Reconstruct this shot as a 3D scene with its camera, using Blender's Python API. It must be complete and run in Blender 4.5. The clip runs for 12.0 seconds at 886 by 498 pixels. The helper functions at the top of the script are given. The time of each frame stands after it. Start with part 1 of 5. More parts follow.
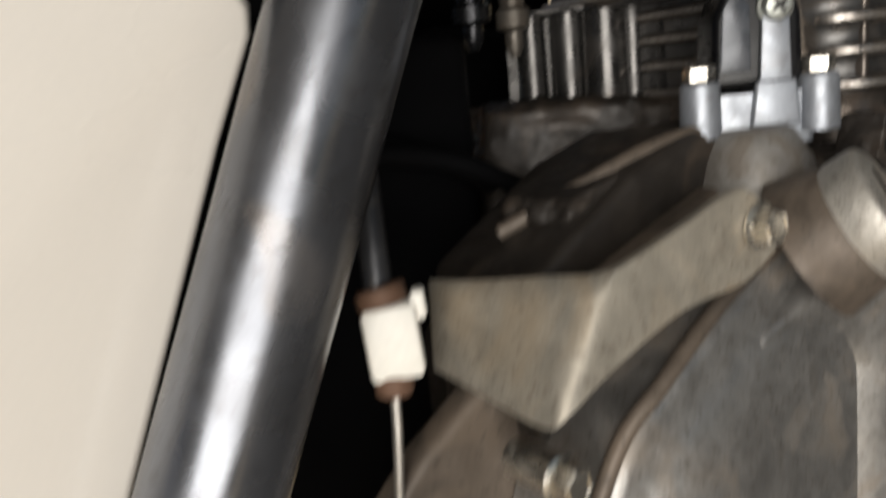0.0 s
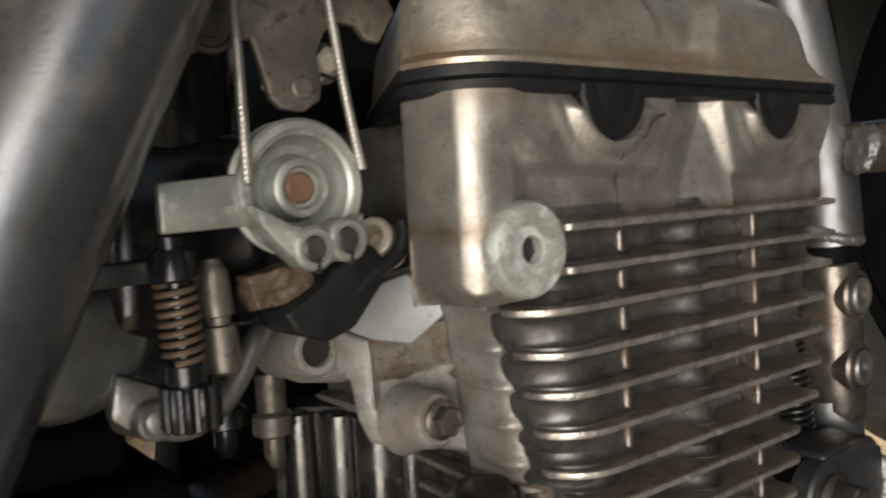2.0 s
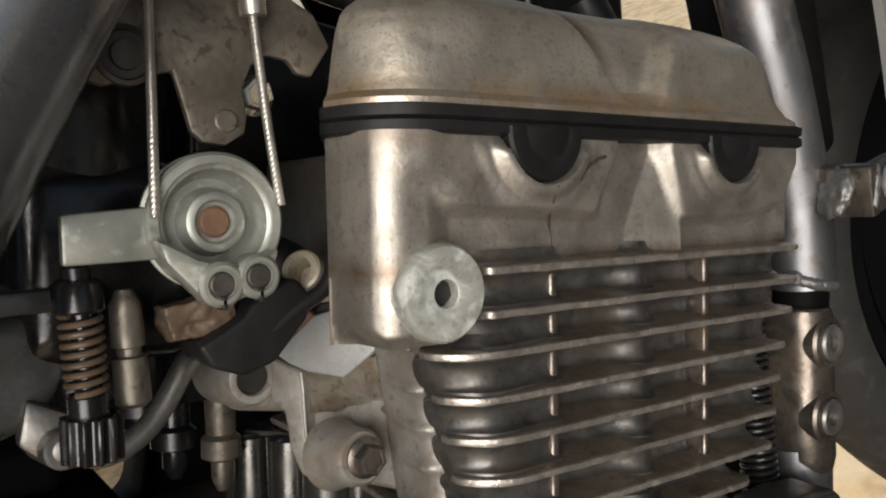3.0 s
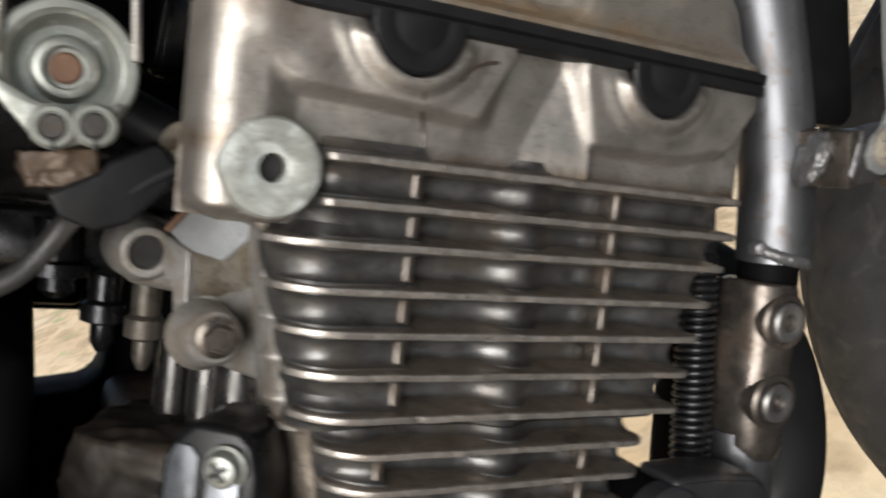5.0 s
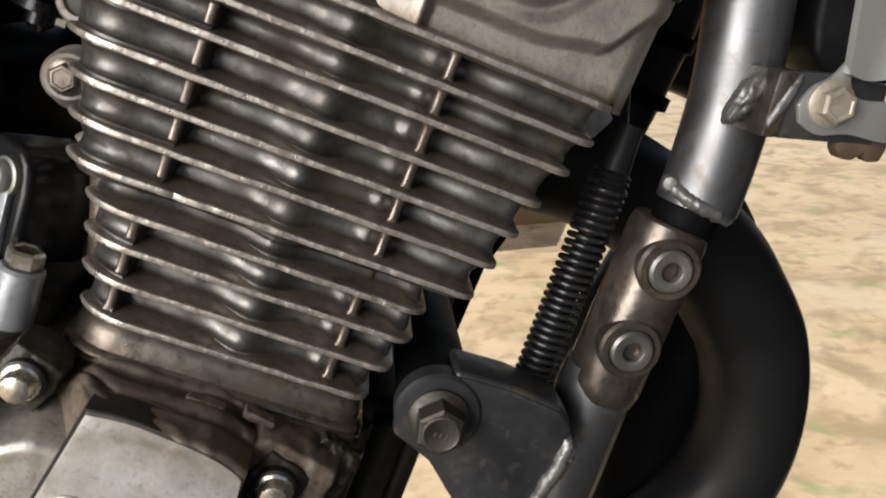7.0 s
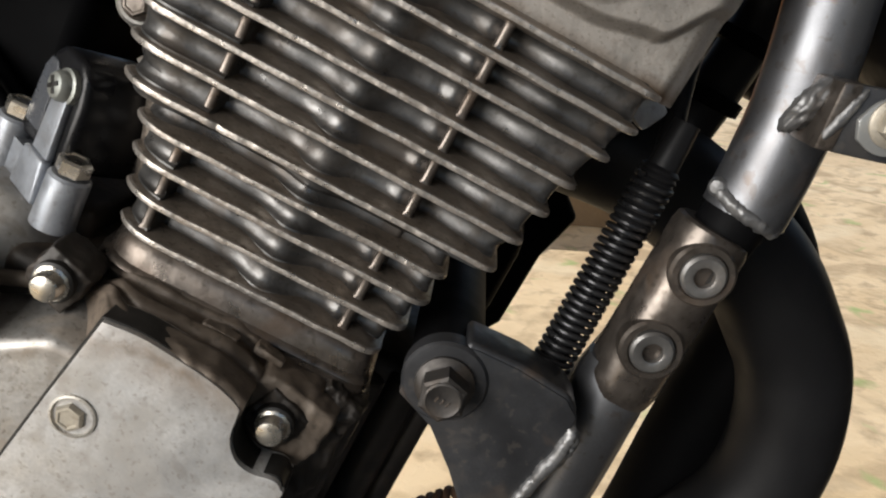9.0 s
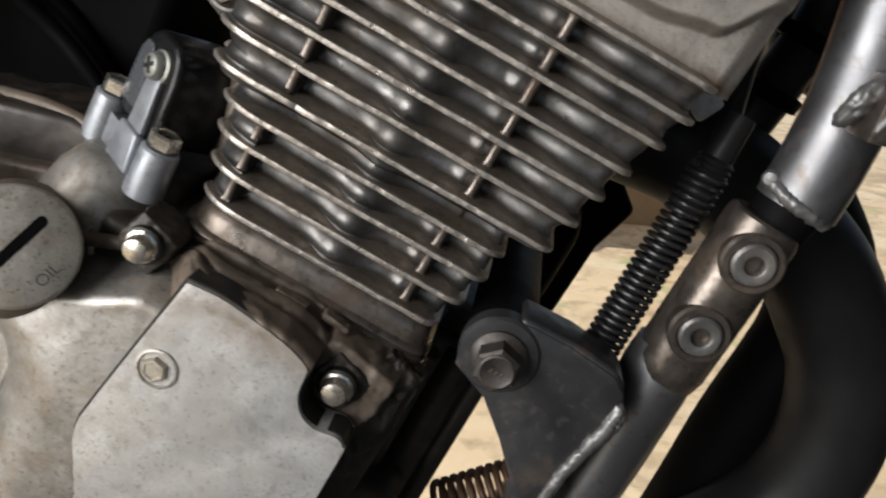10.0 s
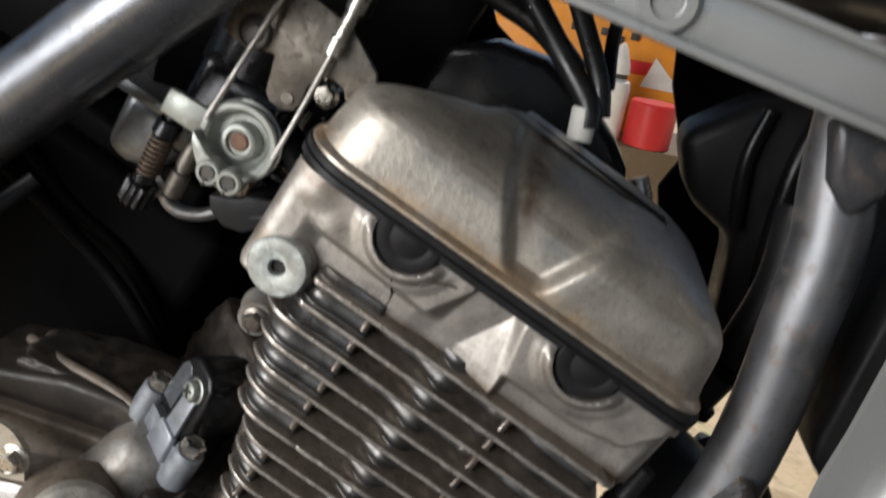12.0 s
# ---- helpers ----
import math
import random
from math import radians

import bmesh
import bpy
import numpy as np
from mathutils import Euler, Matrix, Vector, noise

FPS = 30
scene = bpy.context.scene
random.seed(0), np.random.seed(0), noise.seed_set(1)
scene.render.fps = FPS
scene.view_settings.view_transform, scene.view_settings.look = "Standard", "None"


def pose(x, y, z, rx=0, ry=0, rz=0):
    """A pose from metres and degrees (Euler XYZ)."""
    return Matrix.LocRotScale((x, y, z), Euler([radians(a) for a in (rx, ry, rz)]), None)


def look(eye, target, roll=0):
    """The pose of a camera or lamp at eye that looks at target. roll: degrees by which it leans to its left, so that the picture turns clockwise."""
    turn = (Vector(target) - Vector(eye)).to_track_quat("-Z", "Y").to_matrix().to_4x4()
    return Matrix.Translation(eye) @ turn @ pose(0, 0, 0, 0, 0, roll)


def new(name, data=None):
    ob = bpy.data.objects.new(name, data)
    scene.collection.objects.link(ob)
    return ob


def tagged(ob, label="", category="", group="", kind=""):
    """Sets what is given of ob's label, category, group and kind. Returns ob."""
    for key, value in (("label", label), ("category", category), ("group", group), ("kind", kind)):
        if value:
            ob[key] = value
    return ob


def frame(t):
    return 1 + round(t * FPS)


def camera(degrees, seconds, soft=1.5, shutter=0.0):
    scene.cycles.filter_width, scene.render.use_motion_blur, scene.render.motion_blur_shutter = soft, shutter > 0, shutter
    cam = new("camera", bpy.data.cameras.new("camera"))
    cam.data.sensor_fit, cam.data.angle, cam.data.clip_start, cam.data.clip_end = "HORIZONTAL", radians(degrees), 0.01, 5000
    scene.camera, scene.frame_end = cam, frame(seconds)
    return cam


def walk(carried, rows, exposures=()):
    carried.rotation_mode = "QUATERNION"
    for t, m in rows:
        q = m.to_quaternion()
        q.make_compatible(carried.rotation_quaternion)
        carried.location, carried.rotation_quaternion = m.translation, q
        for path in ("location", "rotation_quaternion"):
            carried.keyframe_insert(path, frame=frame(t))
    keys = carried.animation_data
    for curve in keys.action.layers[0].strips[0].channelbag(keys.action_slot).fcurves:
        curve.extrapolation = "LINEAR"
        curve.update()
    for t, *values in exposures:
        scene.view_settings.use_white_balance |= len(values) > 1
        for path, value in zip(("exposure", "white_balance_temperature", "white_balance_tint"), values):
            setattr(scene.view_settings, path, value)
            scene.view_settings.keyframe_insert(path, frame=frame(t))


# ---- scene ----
cam = camera(56.4, 12.0, 2.0, 0.5)
# engine space: x ahead along the fins, y towards the far side of the bike, z up the cylinder
LEAN_FORWARD, HEIGHT = 25.0, 0.50
M = pose(0, 0, HEIGHT, 0, LEAN_FORWARD, 0)
PATH = [
    (0, (-0.2748, -0.1360, -0.0542), (-0.1687, 0.0286, -0.0949), -5.70),
    (0.5, (-0.2362, -0.1133, -0.0101), (-0.1193, 0.0461, -0.0408), -6.91),
    (1, (-0.2146, -0.1130, 0.0141), (-0.0920, 0.0435, -0.0075), -6.14),
    (1.5, (-0.2007, -0.1162, 0.0338), (-0.0765, 0.0398, 0.0189), -4.76),
    (2, (-0.1853, -0.1300, 0.0353), (-0.0638, 0.0283, 0.0225), -3.39),
    (2.5, (-0.1665, -0.1431, 0.0406), (-0.0492, 0.0185, 0.0291), -2.03),
    (4.5, (-0.1515, -0.1405, 0.0261), (-0.0458, 0.0290, 0.0160), 3.38),
    (5, (-0.1081, -0.1686, 0.0243), (-0.0173, 0.0088, 0.0076), 6.35),
    (5.5, (-0.0594, -0.1805, 0.0380), (0.0189, 0.0020, 0.0138), 10.24),
    (6, (-0.0366, -0.1882, 0.0344), (0.0239, -0.0006, 0.0005), 14.11),
    (6.5, (-0.0162, -0.1982, 0.0332), (0.0311, -0.0091, -0.0115), 18.58),
    (7, (0.0032, -0.2024, 0.0319), (0.0409, -0.0125, -0.0183), 22.46),
    (9, (0.0185, -0.2043, 0.0331), (0.0395, -0.0150, -0.0278), 29.63),
    (9.5, (0.0290, -0.2130, 0.0338), (0.0465, -0.0241, -0.0297), 30.12),
    (10, (0.0187, -0.2180, 0.0330), (0.0284, -0.0303, -0.0354), 30.68),
    (10.5, (0.0122, -0.2219, 0.0383), (0.0172, -0.0347, -0.0319), 31.72),
    (11, (0.0075, -0.2294, 0.0569), (0.0123, -0.0400, -0.0073), 33.50),
    (11.5, (-0.0083, -0.2338, 0.1082), (-0.0024, -0.0459, 0.0399), 34.81),
    (12, (-0.0342, -0.2423, 0.1528), (-0.0260, -0.0555, 0.0819), 36.44),
]
# the phone opens up as the pale side cover leaves the view
EXPOSURES = [(0, -0.1, 6500, 10), (1, 0.08, 6700, 10), (2.5, 0.22, 6800, 10), (4.5, 0.32, 6200, 10), (5, 0.40, 6300, 10), (6, 0.43, 6500, 10), (7, 0.44, 6500, 10), (9.5, 0.38, 6350, 10), (12, 0.32, 6100, 10)]
walk(cam, [(t, M @ look(eye, target, roll)) for t, eye, target, roll in PATH], EXPOSURES)

# ---- light ----
world = bpy.data.worlds.new("sky")
scene.world = world
world.use_nodes = True
wn, wl = world.node_tree.nodes, world.node_tree.links
sky = wn.new("ShaderNodeTexSky")
sky.sky_type, sky.sun_disc = "NISHITA", False
SUN_UP, SUN_TURN = radians(60), radians(20)
sky.sun_elevation, sky.sun_rotation = SUN_UP, SUN_TURN
wl.new(sky.outputs["Color"], wn["Background"].inputs["Color"])
wn["Background"].inputs["Strength"].default_value = 0.06
sun = new("sun", bpy.data.lights.new("sun", "SUN"))
sun.data.energy, sun.data.angle, sun.data.color = 2.2, radians(1), (1.0, 0.95, 0.87)
sun_way = Vector((math.sin(SUN_TURN) * math.cos(SUN_UP), math.cos(SUN_TURN) * math.cos(SUN_UP), math.sin(SUN_UP)))
sun.rotation_euler = sun_way.to_track_quat("Z", "Y").to_euler()
# soft lamp added for daylight in an unseen wide opening, behind the camera on the rear side
OPEN_TURN, OPEN_FAR, OPEN_WIDE, OPEN_LOW, OPEN_HIGH = 41.0, 1.8, 1.3, 0.34, 1.86
OPEN = pose(0, 0, 0, 0, 0, -OPEN_TURN)
key_light = new("added_key_light", bpy.data.lights.new("added_key_light", "AREA"))
key_light.data.shape, key_light.data.size, key_light.data.size_y = "RECTANGLE", OPEN_WIDE, OPEN_HIGH - OPEN_LOW
key_light.data.energy, key_light.data.color = 49, (1.0, 0.955, 0.89)
key_light.matrix_world = OPEN @ pose(0, -OPEN_FAR, (OPEN_LOW + OPEN_HIGH) / 2, 90, 0, 0)


# ---- materials ----
def material(name, color, rough=0.5, metal=0.0, vary=0.25, grain=300.0, blotch=25.0, bump=0.1, stain=None, stain_amount=0.0,
             stain_scale=18.0, rough_vary=0.12, stretch=(1, 1, 1), coat=0.0, piece=0.0, band=None, spec=0.5, speck=None, pits=0.0, streak=None):
    m = bpy.data.materials.new(name)
    m.use_nodes = True
    n, k = m.node_tree.nodes, m.node_tree.links
    b = n["Principled BSDF"]
    b.inputs["Metallic"].default_value = metal
    b.inputs["Coat Weight"].default_value = coat
    b.inputs["Specular IOR Level"].default_value = spec
    co = n.new("ShaderNodeTexCoord")
    mp = n.new("ShaderNodeMapping")
    mp.inputs["Scale"].default_value = stretch
    k.new(co.outputs["Object"], mp.inputs["Vector"])

    def tex(scale, detail=4.0, dist=0.0):
        t = n.new("ShaderNodeTexNoise")
        t.inputs["Scale"].default_value, t.inputs["Detail"].default_value, t.inputs["Distortion"].default_value = scale, detail, dist
        k.new(mp.outputs["Vector"], t.inputs["Vector"])
        return t.outputs["Fac"]

    def ramp(fac, a, c, lo, hi):
        r = n.new("ShaderNodeMapRange")
        r.inputs["From Min"].default_value, r.inputs["From Max"].default_value = a, c
        r.inputs["To Min"].default_value, r.inputs["To Max"].default_value = lo, hi
        k.new(fac, r.inputs["Value"])
        return r.outputs["Result"]

    def mix(fac, a, c, kind="MIX"):
        x = n.new("ShaderNodeMix")
        x.data_type, x.blend_type = "RGBA", kind
        for sock, v in ((x.inputs[0], fac), (x.inputs[6], a), (x.inputs[7], c)):
            if isinstance(v, bpy.types.NodeSocket):
                k.new(v, sock)
            elif isinstance(v, (int, float)):
                sock.default_value = v
            else:
                sock.default_value = (*v, 1)
        return x.outputs[2]

    fine, broad = tex(grain, 6), tex(blotch, 5, 0.4)
    dark = tuple(c * (1 - vary) for c in color)
    light = tuple(min(1, c * (1 + vary)) for c in color)
    col = mix(ramp(broad, 0.3, 0.7, 0, 1), dark, light)
    col = mix(ramp(fine, 0.35, 0.65, 0, min(0.45, 2.2 * vary)), col, tuple(c * 0.7 for c in color))
    if piece:
        info = n.new("ShaderNodeObjectInfo")
        col = mix(ramp(info.outputs["Random"], 0, 1, 0, piece), col, dark)
    if band:
        # a stain along a seam: (height of its middle, half its width, colour)
        sep = n.new("ShaderNodeSeparateXYZ")
        k.new(co.outputs["Object"], sep.inputs[0])
        off = n.new("ShaderNodeMath")
        off.operation, off.inputs[1].default_value = "SUBTRACT", band[0]
        k.new(sep.outputs["Z"], off.inputs[0])
        size = n.new("ShaderNodeMath")
        size.operation = "ABSOLUTE"
        k.new(off.outputs[0], size.inputs[0])
        edge = n.new("ShaderNodeMath")
        edge.operation = "MULTIPLY"
        k.new(ramp(size.outputs[0], 0, band[1], 1, 0), edge.inputs[0])
        k.new(ramp(tex(60, 6, 0.6), 0.35, 0.65, 0.15, 1), edge.inputs[1])
        col = mix(edge.outputs[0], col, band[2])
    if streak:
        # a run of old oil down the face: (its x, half its width, lowest z, colour)
        sep = n.new("ShaderNodeSeparateXYZ")
        k.new(co.outputs["Object"], sep.inputs[0])
        run = n.new("ShaderNodeMath")
        run.operation, run.inputs[1].default_value = "MULTIPLY_ADD", 0.42
        run.inputs[2].default_value = -streak[0] - 0.42 * 0.160
        k.new(sep.outputs["Z"], run.inputs[0])
        off = n.new("ShaderNodeMath")
        off.operation = "ADD"
        k.new(sep.outputs["X"], off.inputs[0])
        k.new(run.outputs[0], off.inputs[1])
        size = n.new("ShaderNodeMath")
        size.operation = "ABSOLUTE"
        k.new(off.outputs[0], size.inputs[0])
        edge = n.new("ShaderNodeMath")
        edge.operation = "MULTIPLY"
        k.new(ramp(size.outputs[0], streak[1] * 0.2, streak[1], 1, 0), edge.inputs[0])
        k.new(ramp(sep.outputs["Z"], streak[2], streak[2] + 0.016, 0, 0.9), edge.inputs[1])
        rough_edge = n.new("ShaderNodeMath")
        rough_edge.operation = "MULTIPLY"
        k.new(edge.outputs[0], rough_edge.inputs[0])
        k.new(ramp(tex(110, 6, 0.5), 0.3, 0.6, 0.2, 1), rough_edge.inputs[1])
        col = mix(rough_edge.outputs[0], col, streak[3])
    if stain:
        spots = ramp(tex(stain_scale, 7, 0.8), 0.62 - 0.3 * stain_amount, 0.72 - 0.2 * stain_amount, 0, min(1, 0.35 + stain_amount))
        col = mix(spots, col, stain)
        mm = n.new("ShaderNodeMath")
        mm.operation, mm.inputs[0].default_value = "MULTIPLY_ADD", 0.0
        k.new(spots, mm.inputs[0])
        mm.inputs[1].default_value, mm.inputs[2].default_value = -0.6 * metal, metal
        k.new(mm.outputs[0], b.inputs["Metallic"])
    if speck:
        # fine dirt: (how much, scale, colour)
        col = mix(ramp(tex(speck[1], 3), 0.60, 0.66, 0, speck[0]), col, speck[2])
        col = mix(ramp(tex(speck[1] * 0.23, 8, 0.5), 0.56, 0.66, 0, speck[0] * 0.7), col, speck[2])
    k.new(col, b.inputs["Base Color"])
    k.new(ramp(tex(blotch * 3, 5), 0.3, 0.7, max(0.04, rough - rough_vary), min(1, rough + rough_vary)), b.inputs["Roughness"])
    if bump:
        bp = n.new("ShaderNodeBump")
        bp.inputs["Strength"].default_value, bp.inputs["Distance"].default_value = bump, 0.00022
        k.new(fine, bp.inputs["Height"])
        last = bp
        if pits:
            last = n.new("ShaderNodeBump")
            last.inputs["Strength"].default_value, last.inputs["Distance"].default_value = pits, 0.0006
            k.new(tex(grain * 0.28, 5), last.inputs["Height"])
            k.new(bp.outputs["Normal"], last.inputs["Normal"])
        k.new(last.outputs["Normal"], b.inputs["Normal"])
    return m


CAST = material("cast_aluminium", (0.39, 0.362, 0.33), 0.50, 0.86, 0.12, 1200, 30, 0.2, (0.20, 0.15, 0.11), 0.10, 26, band=(0.1075, 0.004, (0.18, 0.12, 0.075)), speck=(0.3, 1100, (0.12, 0.09, 0.07)), pits=0.25)
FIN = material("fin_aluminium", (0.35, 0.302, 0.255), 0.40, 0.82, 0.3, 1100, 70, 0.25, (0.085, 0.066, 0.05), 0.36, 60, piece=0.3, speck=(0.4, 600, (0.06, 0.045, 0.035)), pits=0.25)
# darker than FIN: the shade between the fins is put into this colour
CORE = material("shaded_core_aluminium", (0.14, 0.137, 0.134), 0.40, 0.8, 0.35, 900, 60, 0.25, (0.07, 0.055, 0.042), 0.38, 70, speck=(0.35, 420, (0.05, 0.04, 0.032)), pits=0.14, rough_vary=0.14)
COVER = material("cover_aluminium", (0.44, 0.405, 0.355), 0.47, 0.8, 0.12, 1500, 25, 0.2, (0.20, 0.155, 0.115), 0.10, 40, band=(0.1455, 0.006, (0.40, 0.28, 0.17)), streak=(-0.0075, 0.0060, 0.150, (0.13, 0.09, 0.06)), speck=(0.35, 1100, (0.13, 0.10, 0.075)), pits=0.25)
CLUTCH = material("grey_clutch_cover", (0.35, 0.34, 0.325), 0.44, 0.8, 0.2, 900, 45, 0.2, (0.22, 0.18, 0.14), 0.3, 45, speck=(0.45, 600, (0.13, 0.11, 0.09)), pits=0.3)
CAP = material("pitted_cap_alloy", (0.50, 0.475, 0.43), 0.5, 0.6, 0.12, 900, 60, 0.25, (0.30, 0.25, 0.19), 0.2, 50, speck=(0.6, 1000, (0.15, 0.12, 0.09)), pits=0.4)
CASE = material("grimy_crankcase", (0.135, 0.108, 0.085), 0.55, 0.25, 0.45, 600, 35, 0.4, (0.15, 0.115, 0.085), 0.18, 45, speck=(0.4, 350, (0.03, 0.025, 0.02)), pits=0.5)
PLATE = material("worn_cover_paint", (0.49, 0.488, 0.485), 0.42, 0.5, 0.18, 900, 45, 0.2, (0.36, 0.345, 0.325), 0.42, 60, band=(-0.003, 0.010, (0.20, 0.14, 0.09)), speck=(0.45, 700, (0.24, 0.215, 0.19)), pits=0.16)
TUBE = material("gunmetal_frame_paint", (0.215, 0.22, 0.235), 0.40, 0.9, 0.10, 1500, 15, 0.08, (0.17, 0.10, 0.06), 0.07, 90, speck=(0.35, 260, (0.11, 0.085, 0.065)))
SATIN = material("scuffed_frame_paint", (0.18, 0.187, 0.205), 0.28, 0.85, 0.15, 1500, 15, 0.1, (0.20, 0.16, 0.12), 0.03, 30, speck=(0.3, 300, (0.08, 0.075, 0.07)))
BRACKET = material("dark_grey_bracket_paint", (0.045, 0.046, 0.05), 0.4, 0.4, 0.3, 1200, 60, 0.15, (0.12, 0.085, 0.06), 0.12, 60, speck=(0.4, 300, (0.10, 0.09, 0.08)))
CLAMP = material("stained_clamp_steel", (0.19, 0.165, 0.145), 0.34, 0.85, 0.25, 700, 50, 0.25, (0.09, 0.06, 0.04), 0.4, 45, speck=(0.4, 400, (0.05, 0.04, 0.03)), pits=0.25)
WELD = material("weld_bead", (0.21, 0.21, 0.212), 0.48, 0.7, 0.25, 900, 90, 0.5, pits=0.5)
ZINC = material("zinc_plate", (0.30, 0.31, 0.285), 0.42, 0.6, 0.12, 900, 60, 0.15, (0.24, 0.25, 0.22), 0.2, 60, speck=(0.35, 250, (0.55, 0.58, 0.56)))
BRIGHT = material("bright_bolt_steel", (0.62, 0.59, 0.53), 0.28, 0.95, 0.15, 900, 80, 0.1, (0.25, 0.2, 0.14), 0.15, 90)
DULL = material("dull_bolt_steel", (0.088, 0.082, 0.078), 0.5, 0.85, 0.2, 900, 80, 0.2, (0.09, 0.065, 0.045), 0.3, 90)
RUST = material("rusty_steel", (0.16, 0.09, 0.058), 0.65, 0.35, 0.3, 600, 90, 0.4)
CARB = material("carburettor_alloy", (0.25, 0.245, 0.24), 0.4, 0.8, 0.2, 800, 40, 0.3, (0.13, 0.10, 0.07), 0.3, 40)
# dark steel of knob and screw; deep parts wear it as shade
DARKCARB = material("dark_shaded_alloy", (0.04, 0.04, 0.043), 0.26, 0.8, 0.25, 800, 40, 0.2)
STUB = material("oxidised_manifold_alloy", (0.30, 0.287, 0.268), 0.5, 0.5, 0.15, 700, 50, 0.35, (0.165, 0.138, 0.11), 0.42, 75, speck=(0.5, 450, (0.15, 0.125, 0.10)), pits=0.4)
RUBBER = material("black_rubber", (0.010, 0.010, 0.011), 0.5, 0.0, 0.3, 800, 40, 0.2, spec=0.25)
PLASTIC = material("black_plastic", (0.006, 0.006, 0.007), 0.3, 0.0, 0.3, 900, 15, 0.1, spec=0.3)
# matt black parts, and a near-black that stands for shade inside the bike
BLACK_SHADE = material("matt_black_shade", (0.004, 0.004, 0.0045), 0.6, 0.0, 0.3, 900, 15, 0.1, spec=0.05)
EXHAUST = material("black_exhaust_paint", (0.012, 0.012, 0.013), 0.5, 0.0, 0.25, 900, 20, 0.12, spec=0.25)
SPRING = material("black_spring_wire", (0.03, 0.03, 0.032), 0.34, 0.5, 0.2, 900, 40, 0.05)
TYRE = material("tyre_rubber", (0.03, 0.029, 0.028), 0.75, 0.0, 0.25, 500, 25, 0.3, (0.06, 0.054, 0.047), 0.15, 60)
SHROUD = material("silver_shroud_paint", (0.34, 0.345, 0.34), 0.36, 0.5, 0.08, 1500, 8, 0.03)
BLOCK = material("grey_zinc_casting", (0.33, 0.35, 0.385), 0.42, 0.6, 0.12, 900, 60, 0.2, (0.17, 0.165, 0.16), 0.2, 60, speck=(0.3, 500, (0.15, 0.14, 0.13)))
IVORY = material("ivory_side_cover", (0.72, 0.68, 0.62), 0.3, 0.0, 0.03, 900, 6, 0.0, coat=0.3)
WHITE = material("white_plastic", (0.78, 0.76, 0.70), 0.5, 0.0, 0.08, 600, 40, 0.05)
WIRE = material("black_cable_sheath", (0.014, 0.014, 0.015), 0.35, 0.0, 0.2, 900, 40, 0.05)
CABLE = material("braided_steel_cable", (0.42, 0.40, 0.37), 0.4, 0.85, 0.2, 900, 60, 0.3)
ORANGE = material("orange_print", (0.80, 0.30, 0.02), 0.5, 0.0, 0.1, 50, 6, 0)
RED = material("red_print", (0.62, 0.03, 0.03), 0.4, 0.0, 0.1, 50, 6, 0)
STAINED = material("brown_stained_alloy", (0.25, 0.205, 0.155), 0.55, 0.3, 0.35, 500, 70, 0.4, (0.36, 0.335, 0.295), 0.6, 45, speck=(0.5, 400, (0.09, 0.065, 0.045)), pits=0.5)
INK = material("engraved_letter", (0.05, 0.045, 0.04), 0.6, 0.2, 0.2)
STEEL = material("grey_bracket_steel", (0.47, 0.43, 0.36), 0.50, 0.62, 0.2, 900, 50, 0.15, (0.33, 0.25, 0.16), 0.35, 30, speck=(0.3, 400, (0.15, 0.12, 0.09)))
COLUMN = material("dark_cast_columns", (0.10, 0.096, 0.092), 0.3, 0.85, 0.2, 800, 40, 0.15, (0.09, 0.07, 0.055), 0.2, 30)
GRIME = material("greasy_brown_link", (0.115, 0.08, 0.055), 0.5, 0.3, 0.3, 500, 80, 0.4, (0.06, 0.045, 0.035), 0.4, 60, pits=0.6)
FACE = material("flat_grey_flange", (0.30, 0.31, 0.32), 0.5, 0.25, 0.12, 800, 50, 0.2, (0.34, 0.33, 0.32), 0.2, 60, speck=(0.5, 500, (0.25, 0.22, 0.19)))
PLUG = material("corroded_zinc_plug", (0.40, 0.41, 0.38), 0.5, 0.45, 0.15, 900, 90, 0.2, (0.60, 0.64, 0.62), 0.45, 130, speck=(0.3, 700, (0.16, 0.15, 0.12)))
# grease on the casting, and the shade of its recesses put into the colour
GREASE_SHADE = material("greasy_shaded_casting", (0.03, 0.025, 0.021), 0.5, 0.2, 0.4, 500, 60, 0.4, (0.07, 0.052, 0.038), 0.3, 50, pits=0.5)
SHEEN = material("dark_blue_grey_plastic", (0.07, 0.075, 0.085), 0.28, 0.2, 0.15, 900, 60, 0.05)
LEVER = material("grimy_bracket_steel", (0.16, 0.143, 0.122), 0.46, 0.7, 0.3, 500, 60, 0.5, (0.09, 0.07, 0.05), 0.3, 70, speck=(0.6, 350, (0.05, 0.04, 0.03)), pits=0.7)
BOWL = material("dull_bowl_alloy", (0.17, 0.178, 0.19), 0.36, 0.75, 0.3, 600, 30, 0.3, (0.07, 0.065, 0.06), 0.3, 30)
# stands for the shade in holes, sockets, slots and seams
BLACK = material("black_hole_shade", (0.012, 0.011, 0.010), 0.5, 0.0, 0.3, 500, 60, 0.2)


